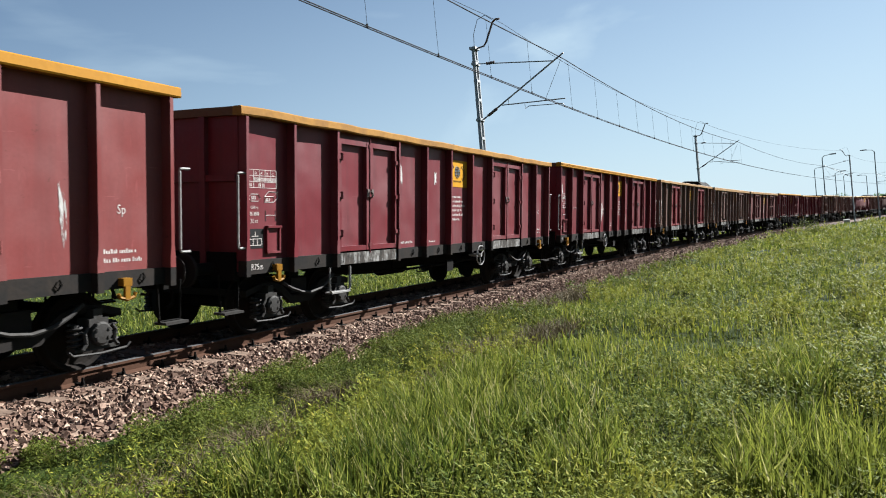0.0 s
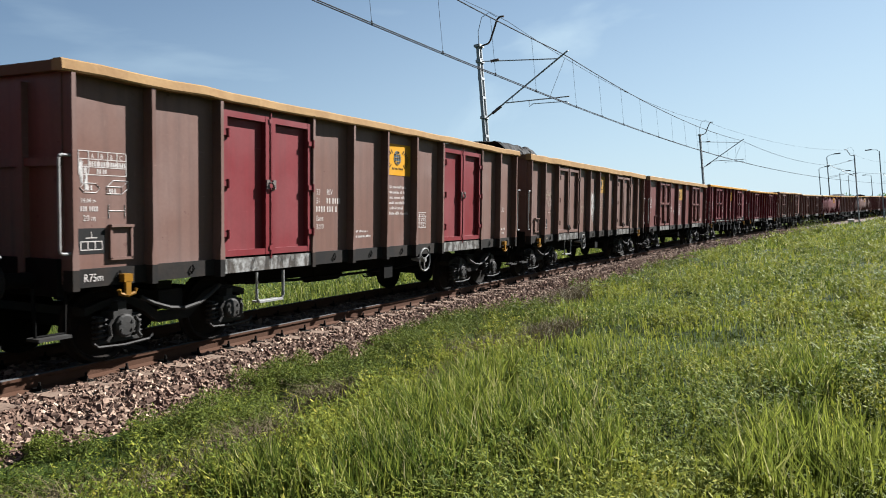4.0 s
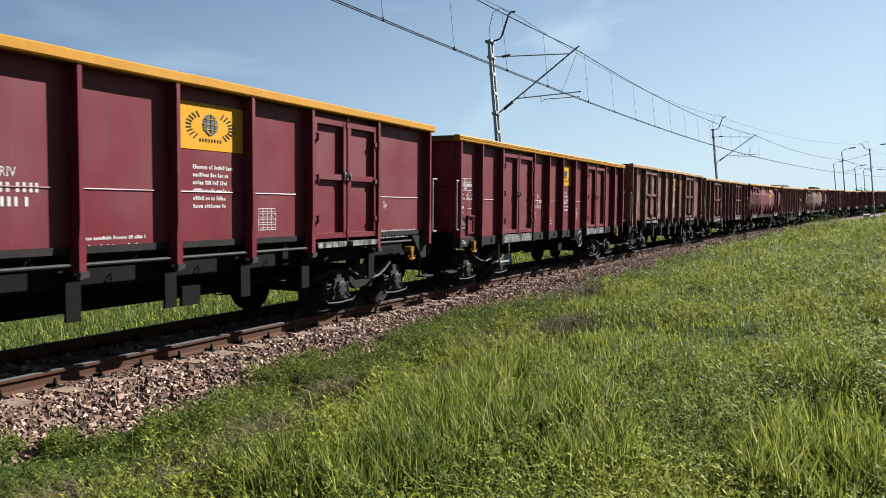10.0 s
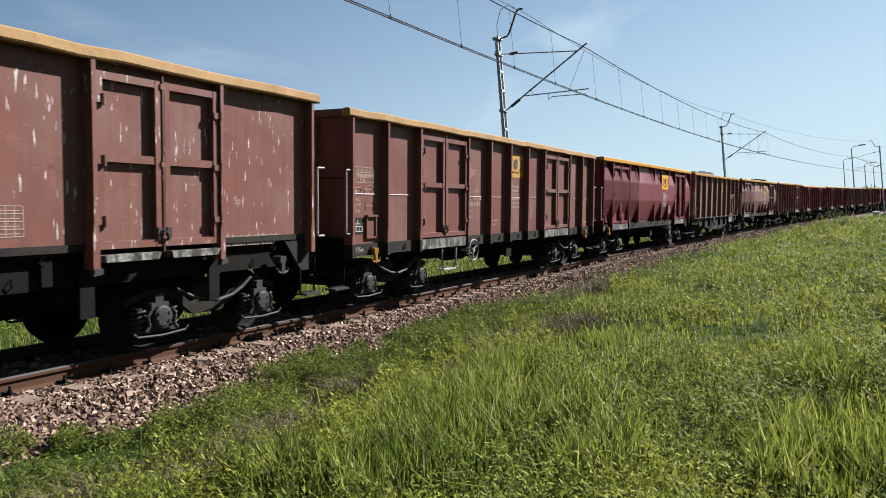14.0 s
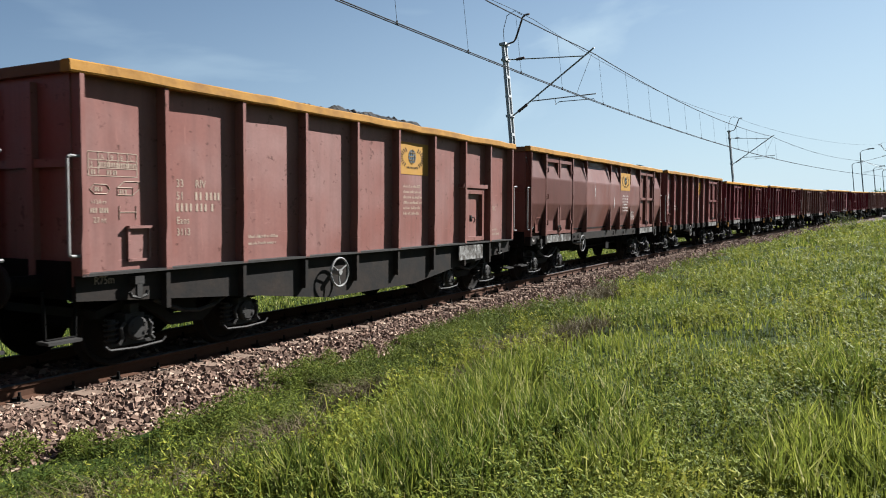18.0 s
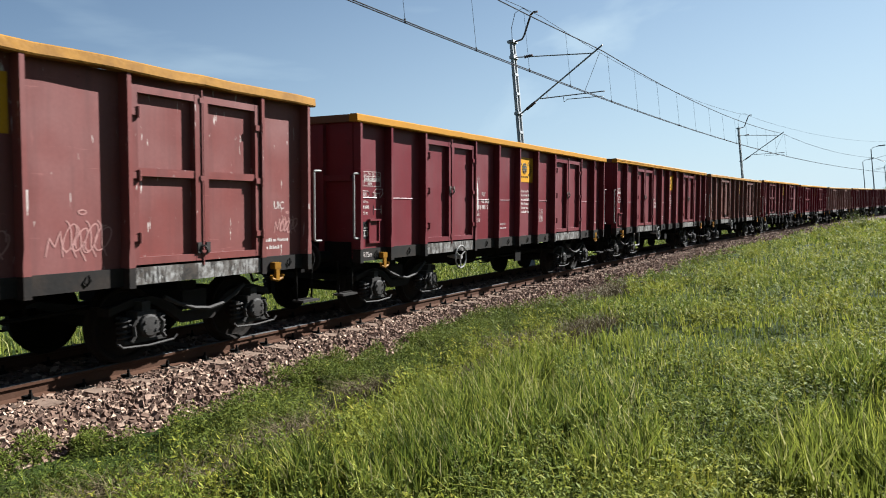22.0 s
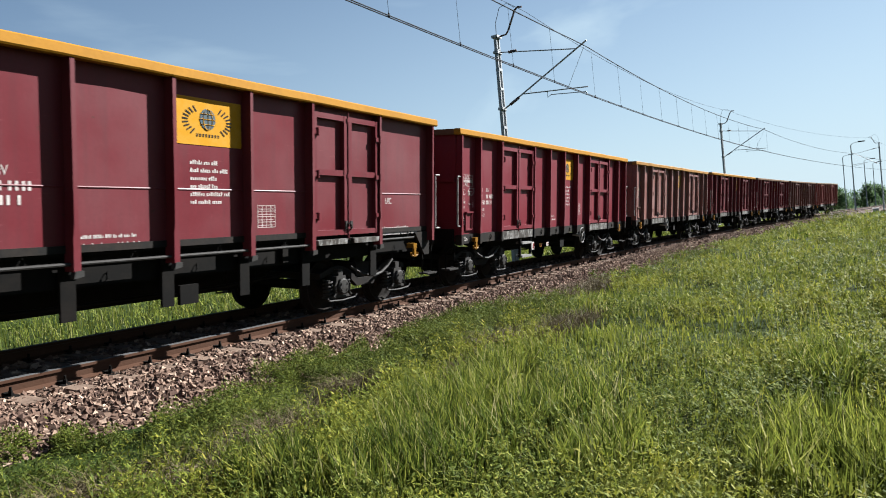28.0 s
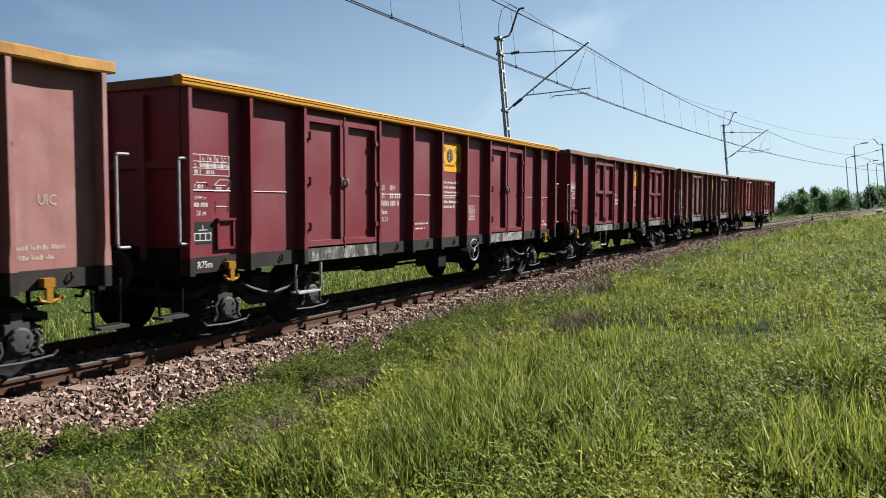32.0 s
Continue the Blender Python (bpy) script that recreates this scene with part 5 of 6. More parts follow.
# ballast stones: the stretch by the camera stone by stone
rg = np.random.default_rng(11)
CORNERS = np.array([(x, y, z) for x in (-1, 1) for y in (-1, 1) for z in (-1, 1)], float)
SIDES = np.array([(0, 1, 3), (0, 3, 2), (4, 6, 7), (4, 7, 5), (0, 4, 5), (0, 5, 1), (2, 3, 7), (2, 7, 6), (0, 2, 6), (0, 6, 4), (1, 5, 7), (1, 7, 3)])


def stones(name, spots, size, label):
    """Angular stones at spots (n, 3)."""
    n = len(spots)
    sc = size * rg.uniform(0.55, 1.25, (n, 1, 3)) * rg.uniform(0.7, 1.25, (n, 1, 1))
    p = CORNERS[None] * rg.uniform(0.55, 1.08, (n, 8, 3)) * sc
    q = rg.normal(size=(n, 4))
    q /= np.linalg.norm(q, axis=1, keepdims=True)
    w, x, y, z = q.T
    rot = np.stack([1 - 2 * (y * y + z * z), 2 * (x * y - z * w), 2 * (x * z + y * w), 2 * (x * y + z * w), 1 - 2 * (x * x + z * z), 2 * (y * z - x * w), 2 * (x * z - y * w), 2 * (y * z + x * w), 1 - 2 * (x * x + y * y)], 1).reshape(n, 3, 3)
    p = np.einsum("nij,nkj->nki", rot, p) + spots[:, None]
    f = (SIDES[None] + (np.arange(n) * 8)[:, None, None]).reshape(-1, 3)
    return tagged(new(name, raw_mesh(name, p.reshape(-1, 3), f, STONES, True)), label, "ballast", kind="stuff")


def bed_z(lat):
    return np.interp(lat, BED_LAT, BED_Z)


def line_xy(s, lat):
    """Arrays of world x and y for arrays of s and lat."""
    a = np.interp(s, GRID, _th)
    return np.interp(s, GRID, _x) - np.sin(a) * lat, np.interp(s, GRID, _y) + np.cos(a) * lat


def strew(s, lat, lift):
    x, y = line_xy(s, lat)
    return np.stack([x, y, bed_z(lat) + lift], 1)


m = 46000
sv = 2.0 + 34 * rg.random(m) ** 1.6
lat = rg.uniform(-2.6, -0.87, m)
near_sleeper = (np.abs(((sv + 14.3 + 0.3) % 0.6) - 0.3) < 0.11) & (lat > -1.22)
lift = rg.uniform(-0.02, 0.026, m) - 0.012 * (lat > -1.35)
keep = ~near_sleeper | (rg.random(m) < 0.3)
stones("ballast_stones", strew(sv[keep], lat[keep], lift[keep]), 0.028, "sharp pinkish grey ballast stones by the rail")
m = 7000
sv = 36 + 50 * rg.random(m)
stones("ballast_stones", strew(sv, rg.uniform(-2.5, -0.9, m), rg.uniform(-0.01, 0.02, m)), 0.05, "sharp pinkish grey ballast stones along the track")
m = 5000
sv = -22 + 24 * rg.random(m)
stones("ballast_stones", strew(sv, rg.uniform(-2.5, -0.9, m), rg.uniform(-0.01, 0.02, m)), 0.036, "sharp pinkish grey ballast stones further back")
m = 5000
sv = 2 + 30 * rg.random(m) ** 1.3
lat = np.where(rg.random(m) < 0.6, rg.uniform(-0.62, 0.62, m), rg.uniform(0.85, 2.4, m))
stones("ballast_stones", strew(sv, lat, rg.uniform(-0.015, 0.01, m)), 0.037, "shaded ballast stones between and beyond the rails")


# ---- grass and weeds ----
def blades(name, x, y, z, high, wide, mat, label, lean=0.35, curl=0.5):
    """Grass blades as bent strips of three triangles."""
    n = len(x)
    a, b = rg.uniform(0, 2 * np.pi, n), rg.uniform(0, 2 * np.pi, n)
    dx, dy = np.cos(b) * lean * rg.random(n) - 0.03, np.sin(b) * lean * rg.random(n)
    wx, wy = np.cos(a) * wide / 2, np.sin(a) * wide / 2
    p = np.empty((n, 5, 3))
    p[:, 0] = np.stack([x - wx, y - wy, z], 1)
    p[:, 1] = np.stack([x + wx, y + wy, z], 1)
    mx, my, mz = x + dx * high * 0.45, y + dy * high * 0.45, z + high * 0.6
    p[:, 2] = np.stack([mx - wx * 0.8, my - wy * 0.8, mz], 1)
    p[:, 3] = np.stack([mx + wx * 0.8, my + wy * 0.8, mz], 1)
    k = 1.0 + curl * rg.random(n)
    p[:, 4] = np.stack([x + dx * high * (1.0 + k), y + dy * high * (1.0 + k), z + high * (1.0 - 0.25 * (k - 1))], 1)
    f = (np.array([(0, 1, 3), (0, 3, 2), (2, 3, 4)])[None] + (np.arange(n) * 5)[:, None, None]).reshape(-1, 3)
    return tagged(new(name, raw_mesh(name, p.reshape(-1, 3), f, mat)), label, "vegetation", kind="stuff")


def leaves(name, x, y, z, size, mat, label, up=0.8, tilt=0.0, slim=0.15):
    """Small pointed leaves, folded along the middle."""
    n = len(x)
    a, t = rg.uniform(0, 2 * np.pi, n), rg.normal(tilt, up, n)
    u = np.stack([np.cos(a) * np.cos(t), np.sin(a) * np.cos(t), np.sin(t)], 1)
    v = np.stack([-np.sin(a), np.cos(a), rg.uniform(-0.5, 0.5, n)], 1)
    o, L = np.stack([x, y, z], 1), np.asarray(size)[:, None]
    p = np.stack([o, o + u * L * 0.5 + v * L * slim, o + u * L, o + u * L * 0.5 - v * L * slim], 1)
    f = (np.array([(0, 1, 2), (0, 2, 3)])[None] + (np.arange(n) * 4)[:, None, None]).reshape(-1, 3)
    return tagged(new(name, raw_mesh(name, p.reshape(-1, 3), f, mat)), label, "vegetation", kind="stuff")


def wave(x, y, k, seed):
    """A cheap smooth field from -1 to 1."""
    r = np.random.default_rng(seed)
    v = 0
    for _ in range(6):
        a, b, q = r.uniform(0, 6.28), r.uniform(0, 6.28), k * r.uniform(0.6, 1.8)
        v = v + np.sin((x * np.cos(a) + y * np.sin(a)) * q + b)
    return v / 3.2


def lat_of(x, y):
    """How far a place lies beside the track, near enough for planting."""
    s = x
    for _ in range(3):
        px, py = line_xy(s, 0.0)
        a = np.interp(s, GRID, _th)
        s = s + (x - px) * np.cos(a) + (y - py) * np.sin(a)
    px, py = line_xy(s, 0.0)
    a = np.interp(s, GRID, _th)
    return (y - py) * np.cos(a) - (x - px) * np.sin(a)


def field(n, r0, r1, a0, a1, power=1.0):
    """Chance places in a fan round the operator, thinning outward."""
    r = r0 * np.exp(rg.random(n) ** power * math.log(r1 / r0))
    a = np.radians(rg.uniform(a0, a1, n))
    return r * np.cos(a), r * np.sin(a), r


def tufts(n, r0, r1, per, spread, seed, edge=-2.35, a0=-14, a1=74):
    """Blade places gathered in tufts, kept off the track bed."""
    x, y, r = field(n, r0, r1, a0, a1)
    ok = lat_of(x, y) < edge + 0.25 * wave(x, y, 1.6, seed)
    x, y, r = x[ok], y[ok], r[ok]
    x, y, r = np.repeat(x, per), np.repeat(y, per), np.repeat(r, per)
    x = x + rg.normal(0, 1, len(x)) * spread * (1 + r / 12)
    y = y + rg.normal(0, 1, len(y)) * spread * (1 + r / 12)
    return x, y, r


BASE = -0.57
# flattened grey patches: x, y, half length, half breadth
BARE = ((11.3, 3.7, 1.3, 0.4), (9.6, 4.2, 0.8, 0.3), (17.5, 5.2, 2.6, 0.6), (4.9, 4.2, 0.45, 0.3), (6.6, 4.6, 0.6, 0.25), (7.4, 3.6, 0.5, 0.22), (3.7, 3.9, 0.4, 0.3), (4.6, 4.0, 0.4, 0.25), (3.2, 4.4, 0.4, 0.3))
# stands of tall soft grass
STANDS = ((4.9, 2.5, 0.8, 0.6), (5.9, 2.9, 0.7, 0.4), (4.0, 2.4, 0.45, 0.4), (4.7, 0.1, 0.7, 0.4), (4.5, 1.3, 0.4, 0.25), (7.2, 0.1, 0.6, 0.25), (5.6, 1.9, 0.6, 0.35), (7.2, 3.1, 0.7, 0.3), (3.7, 3.2, 0.3, 0.25))


def within(x, y, spots):
    """How deep a place lies in the nearest of the ellipses: 1 in the middle, 0 and less outside."""
    v = np.full(len(x), -9.0)
    for a, b, p, q in spots:
        v = np.maximum(v, 1 - ((x - a) / p) ** 2 - ((y - b) / q) ** 2)
    return v


# low sward everywhere
x, y, r = tufts(12000, 2.8, 70, 12, 0.075, 1, -2.9)
ok = (within(x, y, BARE) < 0.2) | (rg.random(len(x)) < 0.25)
ok &= (lat_of(x, y) < -3.9 - 0.5 * (x < 6.5) + 0.3 * wave(x, y, 1.4, 77)) | (x > 13) | (rg.random(len(x)) < 0.1)
x, y, r = x[ok], y[ok], r[ok]
tall = 0.5 + 0.5 * wave(x, y, 0.9, 21)
blades("meadow_grass", x, y, np.full(len(x), BASE), (0.07 + 0.20 * tall * rg.random(len(x))) * (1 + r / 60), 0.0080 * (1 + r / 11), GRASS, "short bright green meadow grass", 0.26, 0.35)
# stands of tall grass
for a, b, p, q in STANDS:
    n = int(360 * p * q + 40)
    u, v = np.sqrt(rg.random(n)), rg.uniform(0, 2 * np.pi, n)
    x, y = a + p * u * np.cos(v) * 1.15, b + q * u * np.sin(v) * 1.15
    x, y = np.repeat(x, 10), np.repeat(y, 10)
    x, y = x + rg.normal(0, 0.035, len(x)), y + rg.normal(0, 0.035, len(x))
    r = np.hypot(x, y)
    blades("tall_grass", x, y, np.full(len(x), BASE), 0.22 + 0.30 * rg.random(len(x)), 0.0105 * (1 + r / 20), GRASS, "tall soft green grass standing in a clump", 0.20, 0.35)


def shoots(name, n, r0, r1, seed, per, mat, label, high, leaf, edge=-3.2, floor=-0.4, a0=-14, a1=66):
    """Upright leafy shoots: narrow pointed leaves set round each stem."""
    per_clump = 9
    x, y, r = field(n // per_clump, r0, r1, a0, a1, 1.25)
    big = rg.uniform(0.5, 1.3, len(x))
    x, y, r, big = (np.repeat(k, per_clump) for k in (x, y, r, big))
    x = x + rg.normal(0, 0.085, len(x)) * (1 + r / 14) * big
    y = y + rg.normal(0, 0.085, len(x)) * (1 + r / 14) * big
    ok = (lat_of(x, y) < edge + 0.3 * wave(x, y, 1.6, seed)) & (wave(x, y, 0.8, seed + 1) + 0.4 * wave(x, y, 2.4, seed + 2) > floor) & (within(x, y, BARE) < 0.1)
    ok &= (within(x, y, STANDS) < 0.1) | (rg.random(len(x)) < 0.25)
    ok &= (lat_of(x, y) < -3.9 - 0.5 * (x < 6.5) + 0.3 * wave(x, y, 1.4, 77)) | (x > 13) | (rg.random(len(x)) < 0.1)
    x, y, r, big = x[ok], y[ok], r[ok], big[ok]
    h = (0.6 + 0.4 * big) * high * rg.uniform(0.65, 1.15, len(x)) * (1 + 0.36 * wave(x, y, 1.6, seed + 3) + 0.26 * wave(x, y, 5.5, seed + 4)) * (1 + r / 90)
    lx, ly = rg.normal(0, 0.10, len(x)), rg.normal(0, 0.10, len(x))
    x, y, r, h, lx, ly = (np.repeat(k, per) for k in (x, y, r, h, lx, ly))
    t = 0.25 + 0.75 * rg.random(len(x)) ** 0.7
    grow = 1 + np.minimum(r / 15, (r / 12) ** 2 * 0.8)
    grow = np.maximum(grow, r / 11)
    leaves(name, x + lx * t * h + rg.normal(0, 0.012, len(x)) * grow, y + ly * t * h + rg.normal(0, 0.012, len(x)) * grow, BASE + t * h, leaf * rg.uniform(0.6, 1.3, len(x)) * grow, mat, label, 0.5, 0.32, 0.15)


shoots("yellow_weeds", 30000, 3.0, 90, 44, 15, YELLOW, "yellow-green leafy weeds standing in the field", 0.34, 0.037, -3.8, -0.12)
shoots("field_weeds", 24000, 3.0, 70, 65, 15, FIELD, "narrow-leaved green weeds among the grass", 0.31, 0.037, -3.2, -0.25)


def mounds(name, spots, mat, label, leaf, per):
    """Low bushy plants: leaves over the shells of uneven domes. spots: x, y, z, radius, height."""
    sp = np.repeat(np.array(spots), per, 0)
    n = len(sp)
    d = rg.normal(size=(n, 3))
    d /= np.linalg.norm(d, axis=1, keepdims=True)
    d[:, 2] = np.abs(d[:, 2])
    k = rg.uniform(0.55, 1.1, n) ** 0.7
    k = k * (1 + 0.2 * wave(sp[:, 0] + d[:, 0] * 0.3, sp[:, 1] + d[:, 1] * 0.3, 9.0, 5))
    leaves(name, sp[:, 0] + d[:, 0] * k * sp[:, 3], sp[:, 1] + d[:, 1] * k * sp[:, 3], sp[:, 2] + d[:, 2] * k * sp[:, 4], leaf * rg.uniform(0.6, 1.35, n), mat, label, 0.5, 0.15, 0.17)


spots = []
for k in range(470):
    sv = 2.0 + 13 * rg.random() ** 1.15
    lt = -2.02 - 2.0 * rg.random() ** 1.1
    px, py = line_xy(np.array([sv]), np.array([lt]))
    px, py = float(px[0]), float(py[0])
    if within(np.array([px]), np.array([py]), BARE)[0] > 0 or wave(px, py, 1.9, 53) < -0.3:
        continue
    big = 0.6 + 0.4 * max(-0.5, float(wave(px, py, 1.2, 54)))
    spots.append((px, py, float(max(BASE, bed_z(lt) - 0.03)), rg.uniform(0.17, 0.31) * big + 0.06, rg.uniform(0.25, 0.46) * big + 0.04))
for k in range(190):
    px, py = line_xy(np.array([1.5 + 11 * rg.random()]), np.array([-2.1 - 0.75 * rg.random()]))
    px, py = float(px[0]), float(py[0])
    if wave(px, py, 2.4, 91) > -0.35:
        spots.append((px, py, -0.57, rg.uniform(0.10, 0.2), rg.uniform(0.12, 0.26)))
mounds("leafy_plants", spots, WEED, "dark green bushy weeds along the stones", 0.036, 470)
spots = []
for k in range(240):
    sv = 13 + 34 * rg.random()
    lt = -2.15 - 1.7 * rg.random() ** 1.2
    px, py = line_xy(np.array([sv]), np.array([lt]))
    px, py = float(px[0]), float(py[0])
    if wave(px, py, 0.9, 57) < -0.1:
        continue
    spots.append((px, py, float(max(BASE, bed_z(lt) - 0.03)), rg.uniform(0.18, 0.4), rg.uniform(0.15, 0.32)))
mounds("leafy_plants", spots, WEED, "green bushy weeds further along the stones", 0.085, 90)
# dead stalks in the flattened patches and along the stones
x, y = [], []
for a, b, p, q in BARE:
    n = int(700 * p * q) + 500
    x.append(a + rg.normal(0, 0.55, n) * p)
    y.append(b + rg.normal(0, 0.55, n) * q)
x, y = np.concatenate(x), np.concatenate(y)
ex, ey, r = tufts(900, 3.2, 40, 10, 0.12, 7, -2.5, 8, 66)
ok = ((lat_of(ex, ey) > -4.3) & (wave(ex, ey, 0.8, 61) > 0.15)) | (wave(ex, ey, 1.0, 62) > 0.85)
x, y = np.concatenate([x, ex[ok]]), np.concatenate([y, ey[ok]])
r = np.hypot(x, y)
blades("dry_stalks", x, y, np.full(len(x), BASE + 0.04), 0.08 + 0.20 * rg.random(len(x)), 0.0055 * (1 + r / 10), DRY, "pale dry stalks and dead grass", 1.1, 0.9)


# single flowering stems rising over the field
x, y, r = field(4500, 3.4, 45, -14, 62, 1.2)
ok = (lat_of(x, y) < -4.0) & (within(x, y, BARE) < 0)
x, y, r = x[ok], y[ok], r[ok]
blades("meadow_grass", x, y, np.full(len(x), BASE), 0.30 + 0.22 * rg.random(len(x)), 0.006 * (1 + r / 10), YELLOW, "pale flowering stems over the meadow", 0.5, 1.0)
# the meadow round and behind the operator
x, y, r = field(36000, 0.7, 45, 62, 346, 0.8)
ok = (np.abs(lat_of(x, y)) > 2.6) & ((r > 1.2) | (rg.random(len(x)) < 0.6))
x, y, r = x[ok], y[ok], r[ok]
blades("meadow_grass", x, y, np.full(len(x), BASE), 0.10 + 0.22 * rg.random(len(x)), 0.011 * (1 + r / 7), GRASS, "meadow grass round the standpoint", 0.4, 0.8)
x, y, r = field(9000, 0.8, 3.2, -14, 74)
blades("meadow_grass", x, y, np.full(len(x), BASE), 0.05 + 0.10 * rg.random(len(x)), 0.010, GRASS, "trodden short grass round the standpoint", 0.6, 0.8)


def far_side(n, seed, l0, l1, s0=1.0, s1=90.0):
    sv, lt = s0 + (s1 - s0) * rg.random(n) ** 1.3, rg.uniform(l0, l1, n)
    x, y = line_xy(sv, lt)
    return x, y, sv, lt


x, y, r, lt = far_side(15000, 8, 2.7, 13.0)
blades("meadow_grass", x, y, np.full(len(x), BASE), (0.15 + 0.45 * rg.random(len(x))) * np.clip((lt - 1.5) / 3.0, 0.35, 1.3), 0.011 * (1 + r / 20), GRASS, "grass beyond the track")
x, y, r, lt = far_side(60000, 9, 2.9, 13.0)
ok = wave(x, y, 0.9, 71) + 0.12 * lt > 0.3
x, y, r, lt = x[ok], y[ok], r[ok], lt[ok]
top = (0.45 + 0.22 * wave(x, y, 0.7, 72)) * np.clip((lt - 2.0) / 2.2, 0.3, 2.4)
leaves("leafy_plants", x, y, BASE + 0.06 + top * np.sqrt(rg.random(len(x))), 0.06 * rg.uniform(0.6, 1.5, len(x)) * (1 + r / 24), FIELD, "sunlit weeds and low bushes beyond the track")
# coarse cover of the open field far out
x, y, r = field(15000, 40, 190, -16, 24)
ok = np.abs(lat_of(x, y)) > 3.0
x, y, r = x[ok], y[ok], r[ok]
blades("meadow_grass", x, y, np.full(len(x), BASE), 0.16 + 0.24 * rg.random(len(x)), 0.07 * (1 + r / 120), GRASS, "far green meadow grass")

# ---- overhead line ----
def mast(s, lat, sign, name_label):
    """A steel lattice mast with its bracket arm towards the track; sign is the way to the track."""
    root = tagged(new("catenary_mast"), name_label, "catenary mast", "overhead line masts")
    root.matrix_basis = beside(s, lat + LINE, 0.0)
    reach = abs(lat)

    def put(name, bm, mat, label=""):
        return part(name, bm, mat, root, label)

    for k in (-1, 1):
        bm = bmesh.new()
        a, b = 0.17, 0.115
        for x0, x1, z0, z1 in ((-a, -b, -0.75, 8.6),):
            v = [bm.verts.new(c) for c in ((k * a - 0.03, -0.07, -0.75), (k * a + 0.03, -0.07, -0.75), (k * a + 0.03, 0.07, -0.75), (k * a - 0.03, 0.07, -0.75), (k * b - 0.03, -0.06, 8.6), (k * b + 0.03, -0.06, 8.6), (k * b + 0.03, 0.06, 8.6), (k * b - 0.03, 0.06, 8.6))]
            for f in ((3, 2, 1, 0), (4, 5, 6, 7), (0, 1, 5, 4), (1, 2, 6, 5), (2, 3, 7, 6), (3, 0, 4, 7)):
                bm.faces.new([v[i] for i in f])
        put("mast_channel", bm, GALV, "galvanised steel channel")
    for j in range(12):
        z = -0.2 + j * 0.75
        bm = bmesh.new()
        box(bm, -0.15, 0.15, -0.075, -0.062, z, z + 0.10)
        box(bm, -0.15, 0.15, 0.062, 0.075, z, z + 0.10)
        put("batten", bm, GALV)
    bm = bmesh.new()
    box(bm, -0.20, 0.20, -0.13, 0.13, 8.58, 8.68)
    put("mast_cap", bm, GALV)
    bm = bmesh.new()
    box(bm, -0.35, 0.35, -0.35, 0.35, -0.9, -0.42)
    put("footing", bm, SLEEPER, "concrete mast footing")
    y = sign
    bm = bmesh.new()
    tube(bm, [(0, 0.12 * y, 8.62), (0, 0.42 * y, 8.66), (0, 0.52 * y, 8.78)], 0.035, 8)
    tube(bm, [(0, 0.52 * y, 8.78), (0, 0.86 * y, 9.50), (0, 0.98 * y, 9.58), (0, 1.15 * y, 9.56)], 0.04, 8)
    put("horn", bm, INSUL, "bent insulator horn on the mast top")
    bm = bmesh.new()
    tube(bm, [(0, 0.0, 8.68), (0, 0.02 * y, 9.2), (0, 0.22 * y, 9.72), (0, 0.55 * y, 9.83), (0, 0.85 * y, 9.6)], 0.012, 6)
    put("jumper_wire", bm, CABLE)
    bm = bmesh.new()
    tube(bm, [(0, 0.1 * y, 8.02), (0, (reach - 0.25) * y, 7.55)], 0.022, 8)
    put("top_tie", bm, GALV)
    bm = bmesh.new()
    lathe(bm, [(0.03, 0.45), (0.065, 0.47), (0.04, 0.52), (0.065, 0.57), (0.04, 0.62), (0.065, 0.67), (0.04, 0.72), (0.065, 0.77), (0.03, 0.80)], "y", 12)
    for v in bm.verts:
        v.co = Vector((v.co.x, v.co.y * y, v.co.z + 7.96))
    put("insulator", bm, INSUL, "ribbed brown insulator")
    bm = bmesh.new()
    tube(bm, [(0, 0.12 * y, 5.83), (0, (reach + 0.12) * y, 7.78)], 0.032, 8)
    put("bracket_tube", bm, GALV, "slanting bracket tube")
    bm = bmesh.new()
    tube(bm, [(0, 0.35 * y, 5.95), (0, 0.75 * y, 6.17)], 0.055, 10)
    put("insulator", bm, INSUL, "ribbed brown insulator")
    bm = bmesh.new()
    tube(bm, [(0, 0.95 * y, 6.26), (0, (reach + 0.05) * y, 6.10)], 0.022, 8)
    tube(bm, [(0, 1.25 * y, 6.22), (0, 1.25 * y, 6.44)], 0.012, 6)
    tube(bm, [(0, (reach - 0.75) * y, 6.13), (0, (reach - 0.0) * y, 7.55)], 0.008, 5)
    put("registration_tube", bm, GALV)
    bm = bmesh.new()
    tube(bm, [(0, 1.9 * y, 6.17), (0, 1.9 * y, 5.97), (0, 2.05 * y, 6.05), (0, (reach - 0.05) * y, 5.93), (0, reach * y, 5.83)], 0.016, 6)
    put("steady_arm", bm, GALV)
    for z in (5.83, 8.02):
        bm = bmesh.new()
        box(bm, -0.2, 0.2, -0.10, 0.10, z - 0.05, z + 0.05)
        put("clamp", bm, GALV)
    return root


MASTS = ((-13.6, 3.45, -1), (27.5, 3.45, -1), (68.4, 3.4, -1), (119.0, -3.2, 1), (165.0, -3.2, 1), (212.0, -3.2, 1))
for s, lat, sign in MASTS:
    mast(s, lat, sign, "grey lattice steel mast holding the overhead line")


def wire(name, pts, r, label):
    bm = bmesh.new()
    tube(bm, pts, r, 6)
    return tagged(new(name, mesh_of(bm, name, CABLE)), label, "overhead wire")


ss = [m[0] for m in MASTS]


